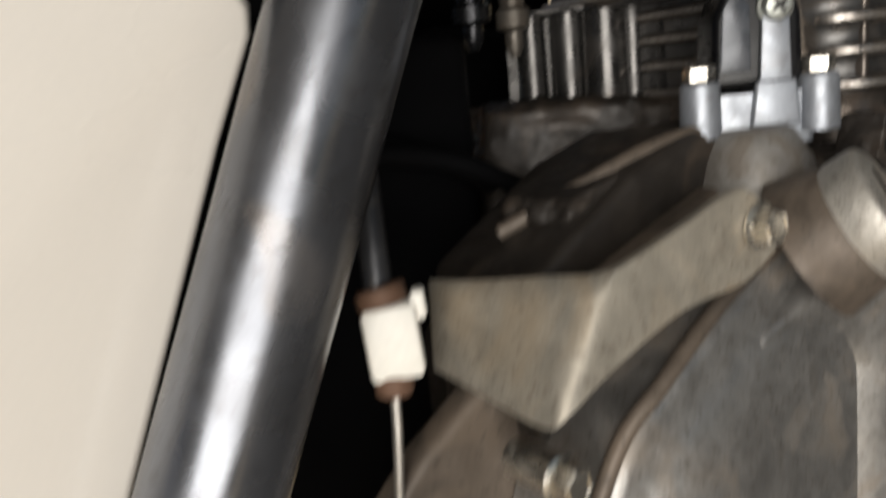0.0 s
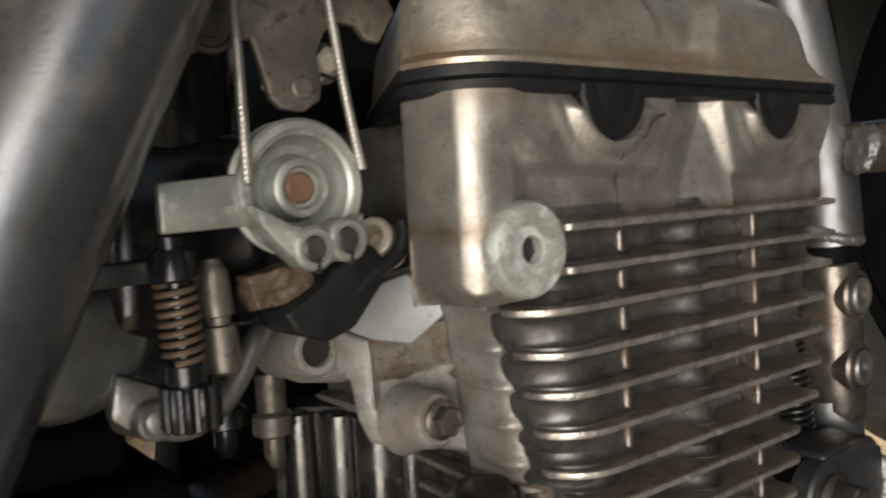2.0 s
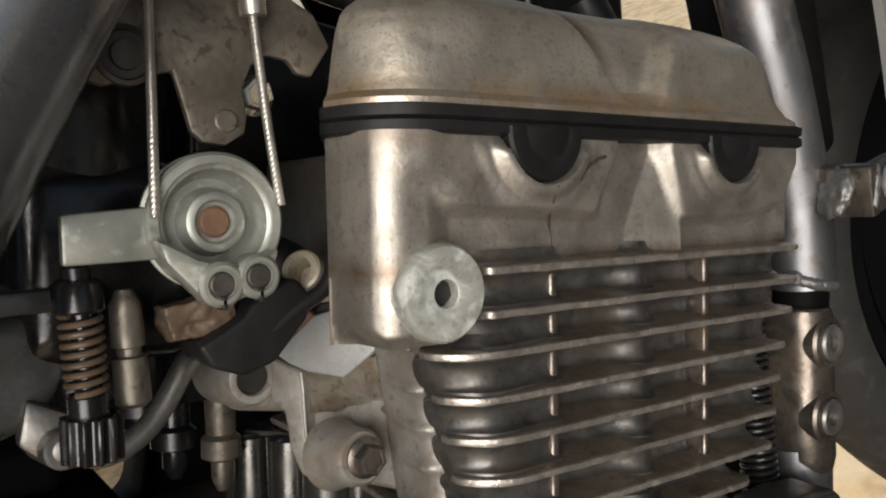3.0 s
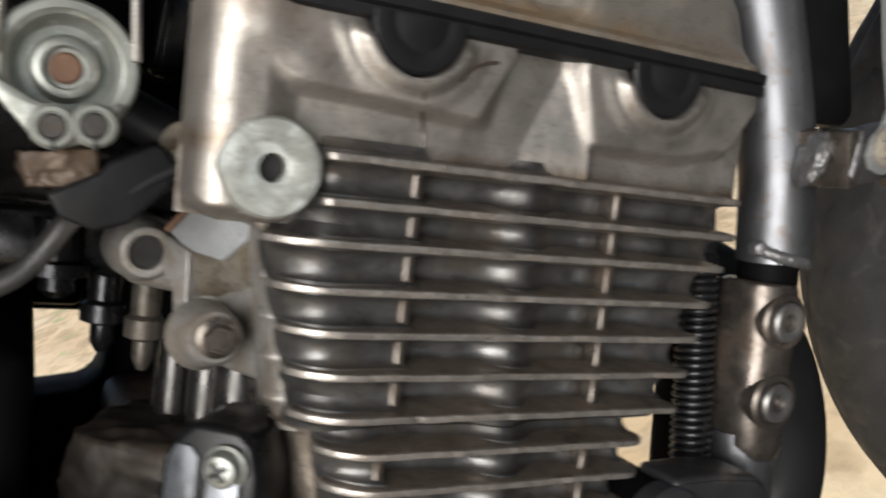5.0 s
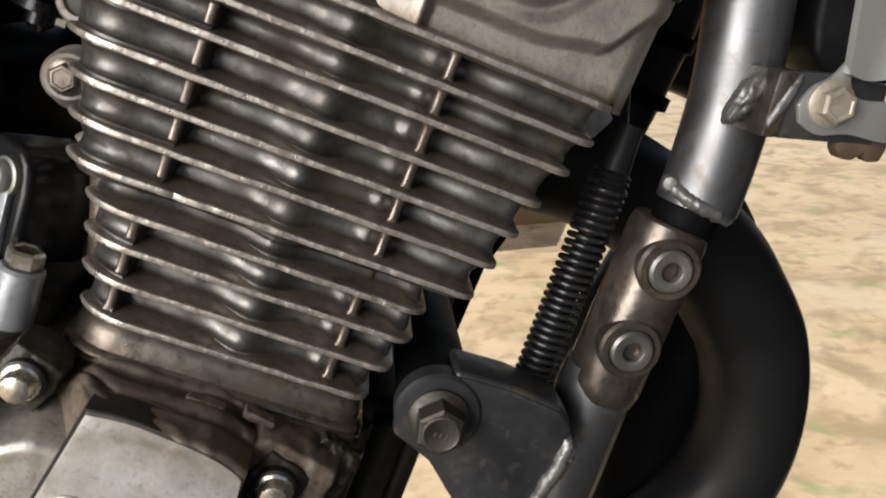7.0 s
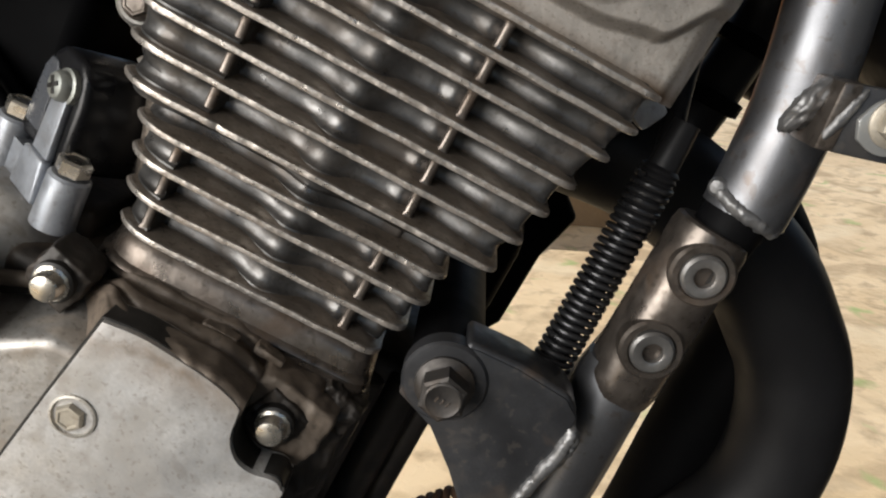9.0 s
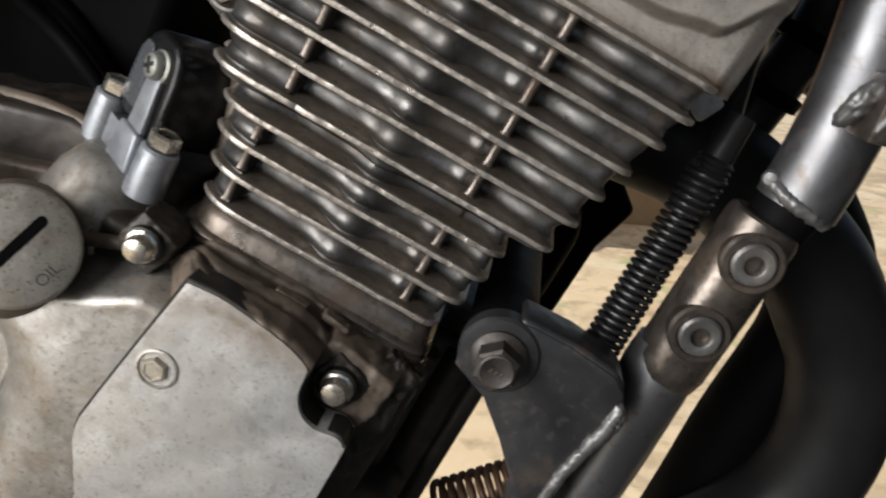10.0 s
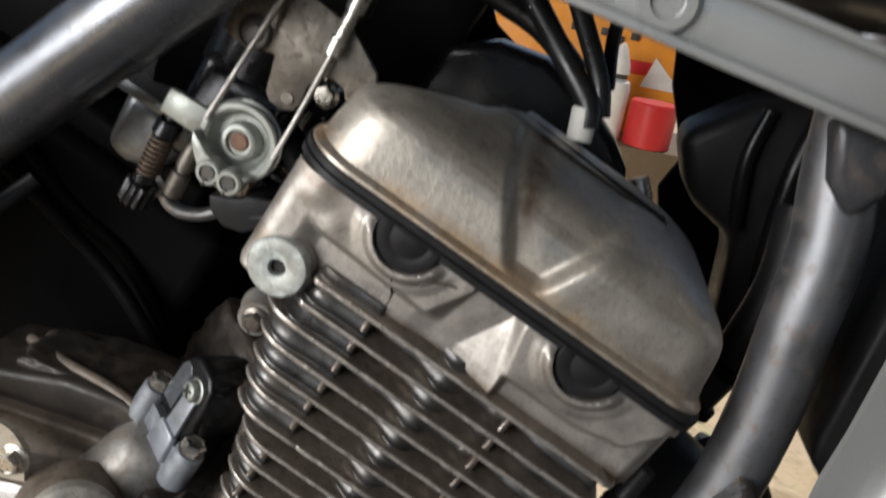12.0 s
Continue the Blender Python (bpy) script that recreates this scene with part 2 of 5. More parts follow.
def ground_material():
    m = bpy.data.materials.new("dry_earth")
    m.use_nodes = True
    n, k = m.node_tree.nodes, m.node_tree.links
    b = n["Principled BSDF"]
    b.inputs["Roughness"].default_value = 0.95
    co = n.new("ShaderNodeTexCoord")

    def tex(scale, detail, dist=0.0):
        t = n.new("ShaderNodeTexNoise")
        t.inputs["Scale"].default_value, t.inputs["Detail"].default_value, t.inputs["Distortion"].default_value = scale, detail, dist
        k.new(co.outputs["Object"], t.inputs["Vector"])
        return t.outputs["Fac"]

    def mix(fac, lo, hi, a, c):
        r = n.new("ShaderNodeMapRange")
        r.inputs["From Min"].default_value, r.inputs["From Max"].default_value = lo, hi
        k.new(fac, r.inputs["Value"])
        x = n.new("ShaderNodeMix")
        x.data_type = "RGBA"
        k.new(r.outputs["Result"], x.inputs[0])
        for sock, v in ((x.inputs[6], a), (x.inputs[7], c)):
            if isinstance(v, tuple):
                sock.default_value = (*v, 1)
            else:
                k.new(v, sock)
        return x.outputs[2]

    col = mix(tex(6, 8, 0.5), 0.35, 0.65, (0.70, 0.53, 0.32), (0.86, 0.69, 0.46))
    col = mix(tex(26, 4, 0.3), 0.52, 0.80, col, (0.36, 0.26, 0.16))
    col = mix(tex(3, 4), 0.5, 0.75, col, (0.66, 0.50, 0.31))
    col = mix(tex(9, 3, 0.5), 0.50, 0.64, col, (0.52, 0.39, 0.24))
    col = mix(tex(4.5, 3, 0.3), 0.56, 0.66, col, (0.80, 0.66, 0.45))
    col = mix(tex(11, 3, 0.6), 0.62, 0.74, col, (0.40, 0.47, 0.20))
    k.new(col, b.inputs["Base Color"])
    bp = n.new("ShaderNodeBump")
    bp.inputs["Strength"].default_value, bp.inputs["Distance"].default_value = 0.5, 0.01
    k.new(tex(60, 8), bp.inputs["Height"])
    k.new(bp.outputs["Normal"], b.inputs["Normal"])
    return m


# worn edges, made paler still against the darkened barrel wall
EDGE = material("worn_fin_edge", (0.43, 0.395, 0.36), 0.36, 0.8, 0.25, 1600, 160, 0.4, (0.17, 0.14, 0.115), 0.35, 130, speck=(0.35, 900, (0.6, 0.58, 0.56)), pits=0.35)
TANK = material("black_tank_paint", (0.012, 0.012, 0.013), 0.3, 0.0, 0.2, 900, 10, 0.02, coat=0.3)
CARTON = material("brown_carton", (0.19, 0.13, 0.075), 0.8, 0.0, 0.15, 200, 12, 0.1)
DRIP = material("brown_oil_drip", (0.075, 0.058, 0.045), 0.35, 0.3, 0.3, 600, 90, 0.1)
EARTH = ground_material()

APRON = material("bounce_cutting_concrete", (0.085, 0.08, 0.074), 0.85, 0.0, 0.25, 150, 6, 0.3, (0.03, 0.028, 0.025), 0.4, 3)
WALL = material("light_screen_plaster", (0.145, 0.14, 0.135), 0.9, 0.0, 0.25, 60, 2.5, 0.3, (0.07, 0.066, 0.06), 0.3, 1.5)

# ---- building helpers: all lengths below are millimetres of engine space ----
MM = 0.001
ORIGIN = {}


def thing(name, at, label, category, group="", m=None):
    ob = new(name)
    ob.matrix_world = (m or M) @ Matrix.Translation(Vector(at) * MM)
    ob.empty_display_size = 0.02
    ORIGIN[ob.name] = Vector(at)
    return tagged(ob, label, category, group)


def part(name, bm, mat, parent, label="", angle=35, smooth=True, second=None):
    """One mesh under its thing or part. second: another material, on the faces that are marked with index 1."""
    at = ORIGIN[parent.name]
    bmesh.ops.recalc_face_normals(bm, faces=bm.faces)
    me = bpy.data.meshes.new(name)
    bm.transform(Matrix.Scale(MM, 4) @ Matrix.Translation(-at))
    bm.to_mesh(me)
    bm.free()
    me.materials.append(mat)
    if second:
        me.materials.append(second)
    if smooth:
        me.polygons.foreach_set("use_smooth", [True] * len(me.polygons))
        me.set_sharp_from_angle(angle=radians(angle))
    ob = new(name, me)
    ob.parent = parent
    ORIGIN[ob.name] = at
    return tagged(ob, label)


def merge(*bms):
    out = bms[0]
    for b in bms[1:]:
        me = bpy.data.meshes.new("tmp")
        b.to_mesh(me)
        b.free()
        out.from_mesh(me)
        bpy.data.meshes.remove(me)
    return out


def bevelled(bm, width, seg=2, angle=30):
    edges = [e for e in bm.edges if len(e.link_faces) == 2 and e.calc_face_angle(0) > radians(angle)]
    if width:
        bmesh.ops.bevel(bm, geom=edges, offset=width, offset_type="OFFSET", segments=seg, affect="EDGES", clamp_overlap=True, profile=0.5)
    return bm


def box(c, size, rot=(0, 0, 0), bevel=1.0, seg=2):
    bm = bmesh.new()
    bmesh.ops.create_cube(bm, size=1)
    bm.transform(Matrix.Diagonal((*size, 1)))
    bevelled(bm, bevel, seg)
    bm.transform(pose(*c, *rot))
    return bm


def prism(outline, y0, y1, bevel=1.0, seg=2, axis="y"):
    """An outline of (x, z) pairs, run from y0 to y1; axis 'z': of (x, y) pairs from z0 to z1."""
    bm = bmesh.new()
    put = (lambda a, b, d: (a, d, b)) if axis == "y" else (lambda a, b, d: (a, b, d)) if axis == "z" else (lambda a, b, d: (d, a, b))
    lo = [bm.verts.new(put(a, b, y0)) for a, b in outline]
    hi = [bm.verts.new(put(a, b, y1)) for a, b in outline]
    bm.faces.new(lo), bm.faces.new(hi[::-1])
    for i in range(len(lo)):
        j = (i + 1) % len(lo)
        bm.faces.new((lo[j], lo[i], hi[i], hi[j]))
    bmesh.ops.recalc_face_normals(bm, faces=bm.faces)
    return bevelled(bm, bevel, seg)


def frame_of(way):
    w = Vector(way).normalized()
    a = w.orthogonal().normalized()
    return a, w.cross(a), w


def lathe(p, way, profile, seg=40, flat=0):
    """A turned body: profile of (distance along way, radius) pairs from p. flat: so many flat sides in place of a circle."""
    bm = bmesh.new()
    a, b, w = frame_of(way)
    rings = []
    n = flat or seg
    for d, r in profile:
        rings.append([bm.verts.new(Vector(p) + w * d + (a * math.cos(2 * math.pi * i / n) + b * math.sin(2 * math.pi * i / n)) * max(r, 0.01)) for i in range(n)])
    for u, v in zip(rings, rings[1:]):
        for i in range(n):
            j = (i + 1) % n
            bm.faces.new((u[i], u[j], v[j], v[i]))
    bm.faces.new(rings[0][::-1]), bm.faces.new(rings[-1])
    return bm


def rod(p0, p1, r, r1=None, seg=24, bevel=0.6):
    d = (Vector(p1) - Vector(p0)).length
    r1 = r if r1 is None else r1
    return lathe(p0, Vector(p1) - Vector(p0), [(0, r - bevel), (bevel, r), (d - bevel, r1), (d, r1 - bevel)], seg)


def smooth_path(points, step=4):
    pts = [Vector(p) for p in points]
    ends = [2 * pts[0] - pts[1], *pts, 2 * pts[-1] - pts[-2]]
    out = []
    for a, b, c, d in zip(ends, ends[1:], ends[2:], ends[3:]):
        for i in range(step):
            t = i / step
            out.append(0.5 * (2 * b + (c - a) * t + (2 * a - 5 * b + 4 * c - d) * t * t + (3 * b - a - 3 * c + d) * t**3))
    return out + [pts[-1]]


def sweep(points, r, seg=20, step=6, radius=None, raw=False):
    """A round body along a path. radius: a function of the way along (0..1) that scales r."""
    path = [Vector(p) for p in points] if raw else smooth_path(points, step)
    bm = bmesh.new()
    up = frame_of(path[1] - path[0])[0]
    rings = []
    for i, p in enumerate(path):
        w = (path[min(i + 1, len(path) - 1)] - path[max(i - 1, 0)]).normalized()
        up = (up - w * up.dot(w)).normalized()
        side, s = w.cross(up), r * (radius(i / (len(path) - 1)) if radius else 1)
        rings.append([bm.verts.new(p + (up * math.cos(2 * math.pi * k / seg) + side * math.sin(2 * math.pi * k / seg)) * s) for k in range(seg)])
    for u, v in zip(rings, rings[1:]):
        for k in range(seg):
            j = (k + 1) % seg
            bm.faces.new((u[k], u[j], v[j], v[k]))
    bm.faces.new(rings[0][::-1]), bm.faces.new(rings[-1])
    return bm


def coil(p0, p1, r, wire, turns, per=14, seg=8):
    a, b, w = frame_of(Vector(p1) - Vector(p0))
    d = (Vector(p1) - Vector(p0)).length
    n = int(turns * per)
    pts = [Vector(p0) + w * d * i / n + (a * math.cos(2 * math.pi * i / per) + b * math.sin(2 * math.pi * i / per)) * r for i in range(n + 1)]
    return sweep(pts, wire, seg, raw=True)


def rounded(x0, x1, y0, y1, r, n=6):
    """An outline of a rectangle with rounded corners, of equal count for any size."""
    rs = r if isinstance(r, (tuple, list)) else (r,) * 4
    out = []
    for (cx, cy, a0), q in zip(((x0, y0, 180), (x1, y0, 270), (x1, y1, 0), (x0, y1, 90)), rs):
        ox, oy = cx + (q if cx == x0 else -q), cy + (q if cy == y0 else -q)
        out += [(ox + q * math.cos(radians(a0 + 90 * i / n)), oy + q * math.sin(radians(a0 + 90 * i / n))) for i in range(n + 1)]
    return out


def rings_body(rings, cap=True):
    """A body through rings of points of equal count."""
    bm = bmesh.new()
    vs = [[bm.verts.new(p) for p in ring] for ring in rings]
    for u, v in zip(vs, vs[1:]):
        for i in range(len(u)):
            j = (i + 1) % len(u)
            bm.faces.new((u[i], u[j], v[j], v[i]))
    if cap:
        bm.faces.new(vs[0][::-1]), bm.faces.new(vs[-1])
    return bm


def hexhead(p, way, af, height, flange=0.0, flange_h=1.2, crown=True):
    """A hexagon bolt head of so many millimetres across the flats, its flange at p."""
    r = af / math.sqrt(3)
    prof = [(flange_h * 0.6, r * 0.98), (flange_h, r), (height - 0.7, r), (height, r * 0.86)]
    if crown:
        prof += [(height + 0.05, r * 0.7), (height - 0.25, r * 0.62)]
    bm = lathe(p, way, prof, flat=6)
    if flange:
        bm = merge(bm, lathe(p, way, [(0, flange), (flange_h * 0.5, flange), (flange_h, flange * 0.8), (flange_h + 0.1, r * 0.9)], 32))
    return bm


def sockethead(p, way, r, height, socket):
    return lathe(p, way, [(0, r), (height - 0.8, r), (height, r - 0.8), (height, socket + 0.6), (height - 0.3, socket), (height - 3, socket), (height - 3, 0.1)], 36)


def bolt(name, p, way, af, height, parent, mat=None, flange=0.0, label=""):
    return part(name, hexhead(p, way, af, height, flange), mat or BRIGHT, parent, label)


def step(a, b, x):
    t = min(1, max(0, (x - a) / (b - a)))
    return t * t * (3 - 2 * t)


def caked(c, size, rot, rough, seed):
    """A rounded block swollen and pitted by caked dirt."""
    bm = bmesh.new()
    bmesh.ops.create_cube(bm, size=1)
    bmesh.ops.subdivide_edges(bm, edges=bm.edges[:], cuts=22, use_grid_fill=True)
    for v in bm.verts:
        p = v.co.copy()
        p *= 1 - 0.16 * max(0, p.length - 0.5) / 0.366
        p = Vector((p.x * size[0], p.y * size[1], p.z * size[2]))
        n = noise.noise(p * 0.16 + Vector((seed, 0, 0))) + 0.6 * noise.noise(p * 0.42 + Vector((0, seed, 0))) + 0.3 * noise.noise(p * 1.0)
        v.co = p + p.normalized() * n * rough
    bm.transform(pose(*c, *rot))
    return bm


OUT = (0, -1, 0)

# ---- ground ----
bm = bmesh.new()
bmesh.ops.create_grid(bm, x_segments=160, y_segments=160, size=1)
for v in bm.verts:
    far = max(abs(v.co.x), abs(v.co.y))
    grow = 3.0 * far + 400 * max(0, far - 0.7) ** 3
    ang = v.co.xy.normalized() if v.co.xy.length else Vector((0, 0))
    v.co.x, v.co.y = v.co.x / max(far, 1e-6) * grow, v.co.y / max(far, 1e-6) * grow
    level = step(0.16, 0.5, v.co.y)
    v.co.z = level * (0.012 * noise.noise(v.co * 2.2) + 0.006 * noise.noise(v.co * 7)) - 0.008 * (1 - level)
me = bpy.data.meshes.new("ground")
bm.to_mesh(me)
bm.free()
me.materials.append(EARTH)
ground = tagged(new("ground", me), "dry sandy earth with sparse green weeds", "ground", kind="structure")

# unseen dark pad under the bike, added to cut light bounced from the ground
bm = bmesh.new()
bmesh.ops.create_cube(bm, size=1)
bm.transform(Matrix.Translation((1.5, -2.05, -0.02)) @ Matrix.Diagonal((4.0, 4.4, 0.044, 1)))
me = bpy.data.meshes.new("pavement")
bm.to_mesh(me)
bm.free()
me.materials.append(APRON)
tagged(new("pavement", me), "unseen dark concrete pad under the bike, added to cut bounced light", "pavement", kind="structure")

# unseen, added to shape the light: walls behind the camera with one wide opening, and a roof over the bike that is open
# on its far side


def structure_box(name, c, size, label, category, m=None):
    bm = bmesh.new()
    bmesh.ops.create_cube(bm, size=1)
    bm.transform((m or Matrix.Identity(4)) @ Matrix.Translation(c) @ Matrix.Diagonal((*size, 1)))
    me = bpy.data.meshes.new(name)
    bm.to_mesh(me)
    bm.free()
    me.materials.append(WALL)
    return tagged(new(name, me), label, category, kind="structure")


structure_box("wall_south", (2.9, -1.6, 0.98), (4.0, 0.2, 1.96), "unseen dark wall, added to darken reflections", "wall")
half_wide, wall_y = OPEN_WIDE / 2, -OPEN_FAR - 0.1
structure_box("wall_pier", (-half_wide - 0.6, wall_y, 0.98), (1.2, 0.2, 1.96), "unseen dark pier beside an opening, added to shape the light", "wall", OPEN)
structure_box("wall_pier", (half_wide + 0.3, wall_y, 0.98), (0.6, 0.2, 1.96), "unseen dark pier beside an opening, added to shape the light", "wall", OPEN)
structure_box("wall_sill", (0, wall_y, OPEN_LOW / 2), (OPEN_WIDE, 0.2, OPEN_LOW), "unseen low dark threshold of an opening, added to shape the light", "wall", OPEN)
structure_box("wall_lintel", (0, wall_y, (OPEN_HIGH + 1.96) / 2), (OPEN_WIDE, 0.2, 1.96 - OPEN_HIGH), "unseen dark lintel over an opening, added to shape the light", "wall", OPEN)
structure_box("roof", (1.2, -0.8, 2.02), (7.4, 4.2, 0.12), "unseen dark roof over the bike, added to keep the sun off it", "roof")

# ---- engine ----
engine = thing("motorcycle_engine", (0, 65, -80), "air-cooled single-cylinder motorcycle engine of stained cast aluminium", "engine")

FINS = [(26.7, -52, 70), (17.0, -52, 69.6), (8.0, -64, 67), (-2.2, -61, 63.4), (-11.8, -58.5, 61), (-21.5, -56, 58.8), (-31.4, -54, 56.5),
        (-40.0, -47, 46), (-48.8, -45, 45.6), (-58.3, -43, 43.4), (-68.2, -41, 40.2)]


def wall_depth(x, lower, plain):
    """Depth of the barrel wall behind the fin edges: nearly flush by the rear corner, hollow past each web, swollen over the stud."""
    web = -31.0 if lower else -28.6
    hollow = step(-48, -24, x) if plain else step(web + 1.2, web + 2.4, x)
    y = 1.0 + (1.2 if lower else 2.2) * step(-52, -36, x) + (5.8 if lower else 6.0) * hollow - 0.8 * step(-24, -12, x)
    y -= (4.8 if lower else 5.0) * math.exp(-((x - 3.0) / 6.6) ** 2)
    y -= 0 if plain else 1.2 * math.exp(-((x - 25.0) / 2.6) ** 2)
    return y + 1.0 * step(29.6, 30.6, x) - 3.0 * step(33, 50, x)


def core_ring(x0, x1, lower, plain):
    out = []
    n = 160
    r = 15
    for i in range(n + 1):
        x = x0 + (x1 - x0) * i / n
        y = wall_depth(x, lower, plain)
        if x < x0 + r:
            y += r - math.sqrt(max(0, r * r - (x0 + r - x) ** 2))
        if x > x1 - 4:
            y += 4 - math.sqrt(max(0, 16 - (x - x1 + 4) ** 2))
        out.append((x, y))
    inner = max(x0 + 2, -32 if lower else -46)
    return out + [(x1, 122), (inner, 122), (inner, 34)]


rings = []
for i, (z, x0, x1) in enumerate(FINS):
    # hollow fillets above and below each fin
    for dz, fill in ((4.2, 0.0), (3.2, 0.35), (2.6, 0.7), (2.1, 1.3), (1.7, 2.4), (-1.1, 4.0), (-1.5, 2.2), (-2.1, 1.0), (-2.9, 0.35), (-4.0, 0.0)):
        near = FINS[min(len(FINS) - 1, max(0, i + (1 if dz < 0 else -1)))]
        t = abs(dz) / 9.8 if near[0] != z and i != 6 and not (i == 7 and dz > 0) else 0
        rear, front = (-57 if i < 2 else x0 + (near[1] - x0) * t + 2.4), x1 + (near[2] - x1) * t - 1.6
        rings.append([(x, max(min(y, -0.6), y - fill) if y < 30 else y, z + dz) for x, y in core_ring(rear, front, i > 6, (i == 6 and dz < 0) or (i == 7 and dz > 0))])
rings.append([(x, y, -78) for x, y, z in rings[-1]])
# dark wall tone carries the shade between the fins
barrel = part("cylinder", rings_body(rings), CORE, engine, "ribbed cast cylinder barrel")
rng = random.Random(4)
for i, (z, x0, x1) in enumerate(FINS):
    rear, front = (15 if i > 1 else 2.2), (5 if i < 7 else 6)
    rings = []
    for dz, inset in ((-2.0, 8), (-0.98, 0.9), (-0.72, 0.18), (0, 0), (0.72, 0.18), (0.98, 0.9), (1.5, 4.5), (2.5, 10)):
        ring = []
        outline = rounded(x0 + inset, x1 - inset, -2.2 + inset, 128 - inset, (max(rear - inset, 0.6), max(front - inset, 0.6), 14, 14), 8)
        a, b = outline[8], outline[9]
        near = [(a[0] + (b[0] - a[0]) * k / 60, a[1]) for k in range(1, 60)]
        for cx, cy in outline[:9] + near + outline[9:]:
            if i > 1 and cy > 8:
                cx = max(cx, min(-50 if i < 7 else -32, x0 + inset + 0.8 * (cy - 8)))
            wob = 0.22 * noise.noise(Vector((cx * 0.12, i * 7.3, dz * 0.3))) if inset < 2 else 0
            nick = 0.4 * max(0, noise.noise(Vector((cx * 0.9, i * 3.1, 5))) - 0.25) if inset < 1 else 0
            ring.append((cx, cy + nick * 2, z + dz + wob))
        rings.append(ring)
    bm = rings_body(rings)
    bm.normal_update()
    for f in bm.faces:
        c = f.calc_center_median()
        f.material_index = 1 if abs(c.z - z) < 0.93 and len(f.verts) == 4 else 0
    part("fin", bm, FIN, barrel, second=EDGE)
for side in (-1, 1):
    for i, (za, zb) in enumerate(zip([f[0] for f in FINS], [f[0] for f in FINS][1:])):
        if i == 6:
            continue
        y = 1.7 if i < 6 else 1.1
        xs = (28.8 if i < 6 else 27.8) if side > 0 else (-28.7 if i < 6 else -31.2)
        bm = rings_body([[(xs + cx, cy, zz) for cx, cy in rounded(-1.4 - w, 1.4 + w, y + 0.4 - w * 0.4, 16, (1.1, 1.1, 0.5, 0.5), 4)] for zz, w in ((zb, 1.2), (zb + 1.4, 0.4), (zb + 2.4, 0), (za - 2.4, 0), (za - 1.4, 0.4), (za, 1.2))])
        part("fin_web", bm, CLAMP, barrel)
part("base_flange", merge(rings_body([[(x, y, z) for x, y in rounded(-42 + i, 42.5 - i, -1.8 + i, 126, (13, 7, 14, 14))] for z, i in ((-86, 1.0), (-84.6, 0), (-80.8, 0), (-80.2, 0.8), (-79.8, 0.8), (-79.2, 0.2), (-78.2, 0.6), (-77.4, 1.6), (-75.6, 2.0), (-73.4, 2.4), (-71.4, 3.2), (-70, 4.6), (-69.2, 6.4))])),
     CLAMP, barrel, "stained base flange with gasket edge")

# head: the side face is modelled as a relief of ledges, ribs and hollows


def head_relief(x, z):
    # s runs from the gasket face down to the first fin
    s = min(1, max(0, (54 - z) / 20))
    left_end, left_run = -6.5 - 3.5 * s, 1.5 + 8.5 * s
    wedge_a, wedge_b = 8.6 - 9.6 * s, 9.4 + 5.6 * s
    # the web between the two raised panels, the pale wedge and the ridge beside it
    y = 0.6 + 5.0 * step(left_end - left_run, left_end, x)
    y -= (0.8 + 3.0 * s) * min(1, max(0, (x - wedge_a) / (wedge_b - wedge_a)))
    y -= (4.2 - 3.0 * s) * step(wedge_b - 0.6, wedge_b + 4.0, x)
    # lower edges of the panels
    ledge = 37.4 + 0.055 * max(0, -12 - x) + 4.0 * step(-58, -68, x)
    y += 3.8 * (1 - step(ledge - 1.8, ledge + 2.2, z)) * step(-66, -57, x) * (1 - step(left_end - left_run, left_end, x))
    ledge = 35.6 + 3.2 * step(44, 62, x) + 12 * step(61, 72, x)
    y += 3.8 * (1 - step(ledge - 1.8, ledge + 2.2, z)) * step(wedge_b + 1.6, wedge_b + 4.6, x)
    y -= 0.7 * math.exp(-((x + 57) / 5) ** 2 - ((z - 44.5) / 4) ** 2)
    for cx in (-33.6, 36.6):
        d = math.hypot(x - cx, z - 57.5)
        y -= (2.4 * (1 - step(13.0, 16.6, d)) + 0.8 * (1 - step(16.6, 20.5, d))) * (1 - step(52, 56.6, z))
        y += 6.0 * (1 - step(11.3, 11.9, d))
    r = 8.0
    if x < -70.5:
        y += r - math.sqrt(max(0, r * r - (min(-70.5 - x, r)) ** 2))
    if x < -77.5:
        y += 12 * step(-77.5, -79, x)
    y -= 1.5 * math.exp(-((x + 66) / 5.5) ** 2) * step(44, 52, z)
    y += 5 * step(68, 75, x) ** 2
    return y


def relief_slab(x0, x1, z0, z1, nx, nz, relief, depth, top=None):
    bm = bmesh.new()
    grid = []
    for k in range(nz + 1):
        xs = [x0 + (x1 - x0) * i / nx for i in range(nx + 1)]
        zs = [z0 + ((top(x) if top else z1) - z0) * k / nz for x in xs]
        grid.append([bm.verts.new((x, relief(x, z), z)) for x, z in zip(xs, zs)])
    for k in range(nz):
        for i in range(nx):
            bm.faces.new((grid[k][i], grid[k][i + 1], grid[k + 1][i + 1], grid[k + 1][i]))
    edge = grid[0] + [r[-1] for r in grid[1:]] + grid[-1][-2::-1] + [r[0] for r in grid[-2:0:-1]]
    back = [bm.verts.new((v.co.x, depth, v.co.z)) for v in edge]
    for i in range(len(edge)):
        j = (i + 1) % len(edge)
        bm.faces.new((edge[j], edge[i], back[i], back[j]))
    bm.faces.new(back[::-1])
    return bm


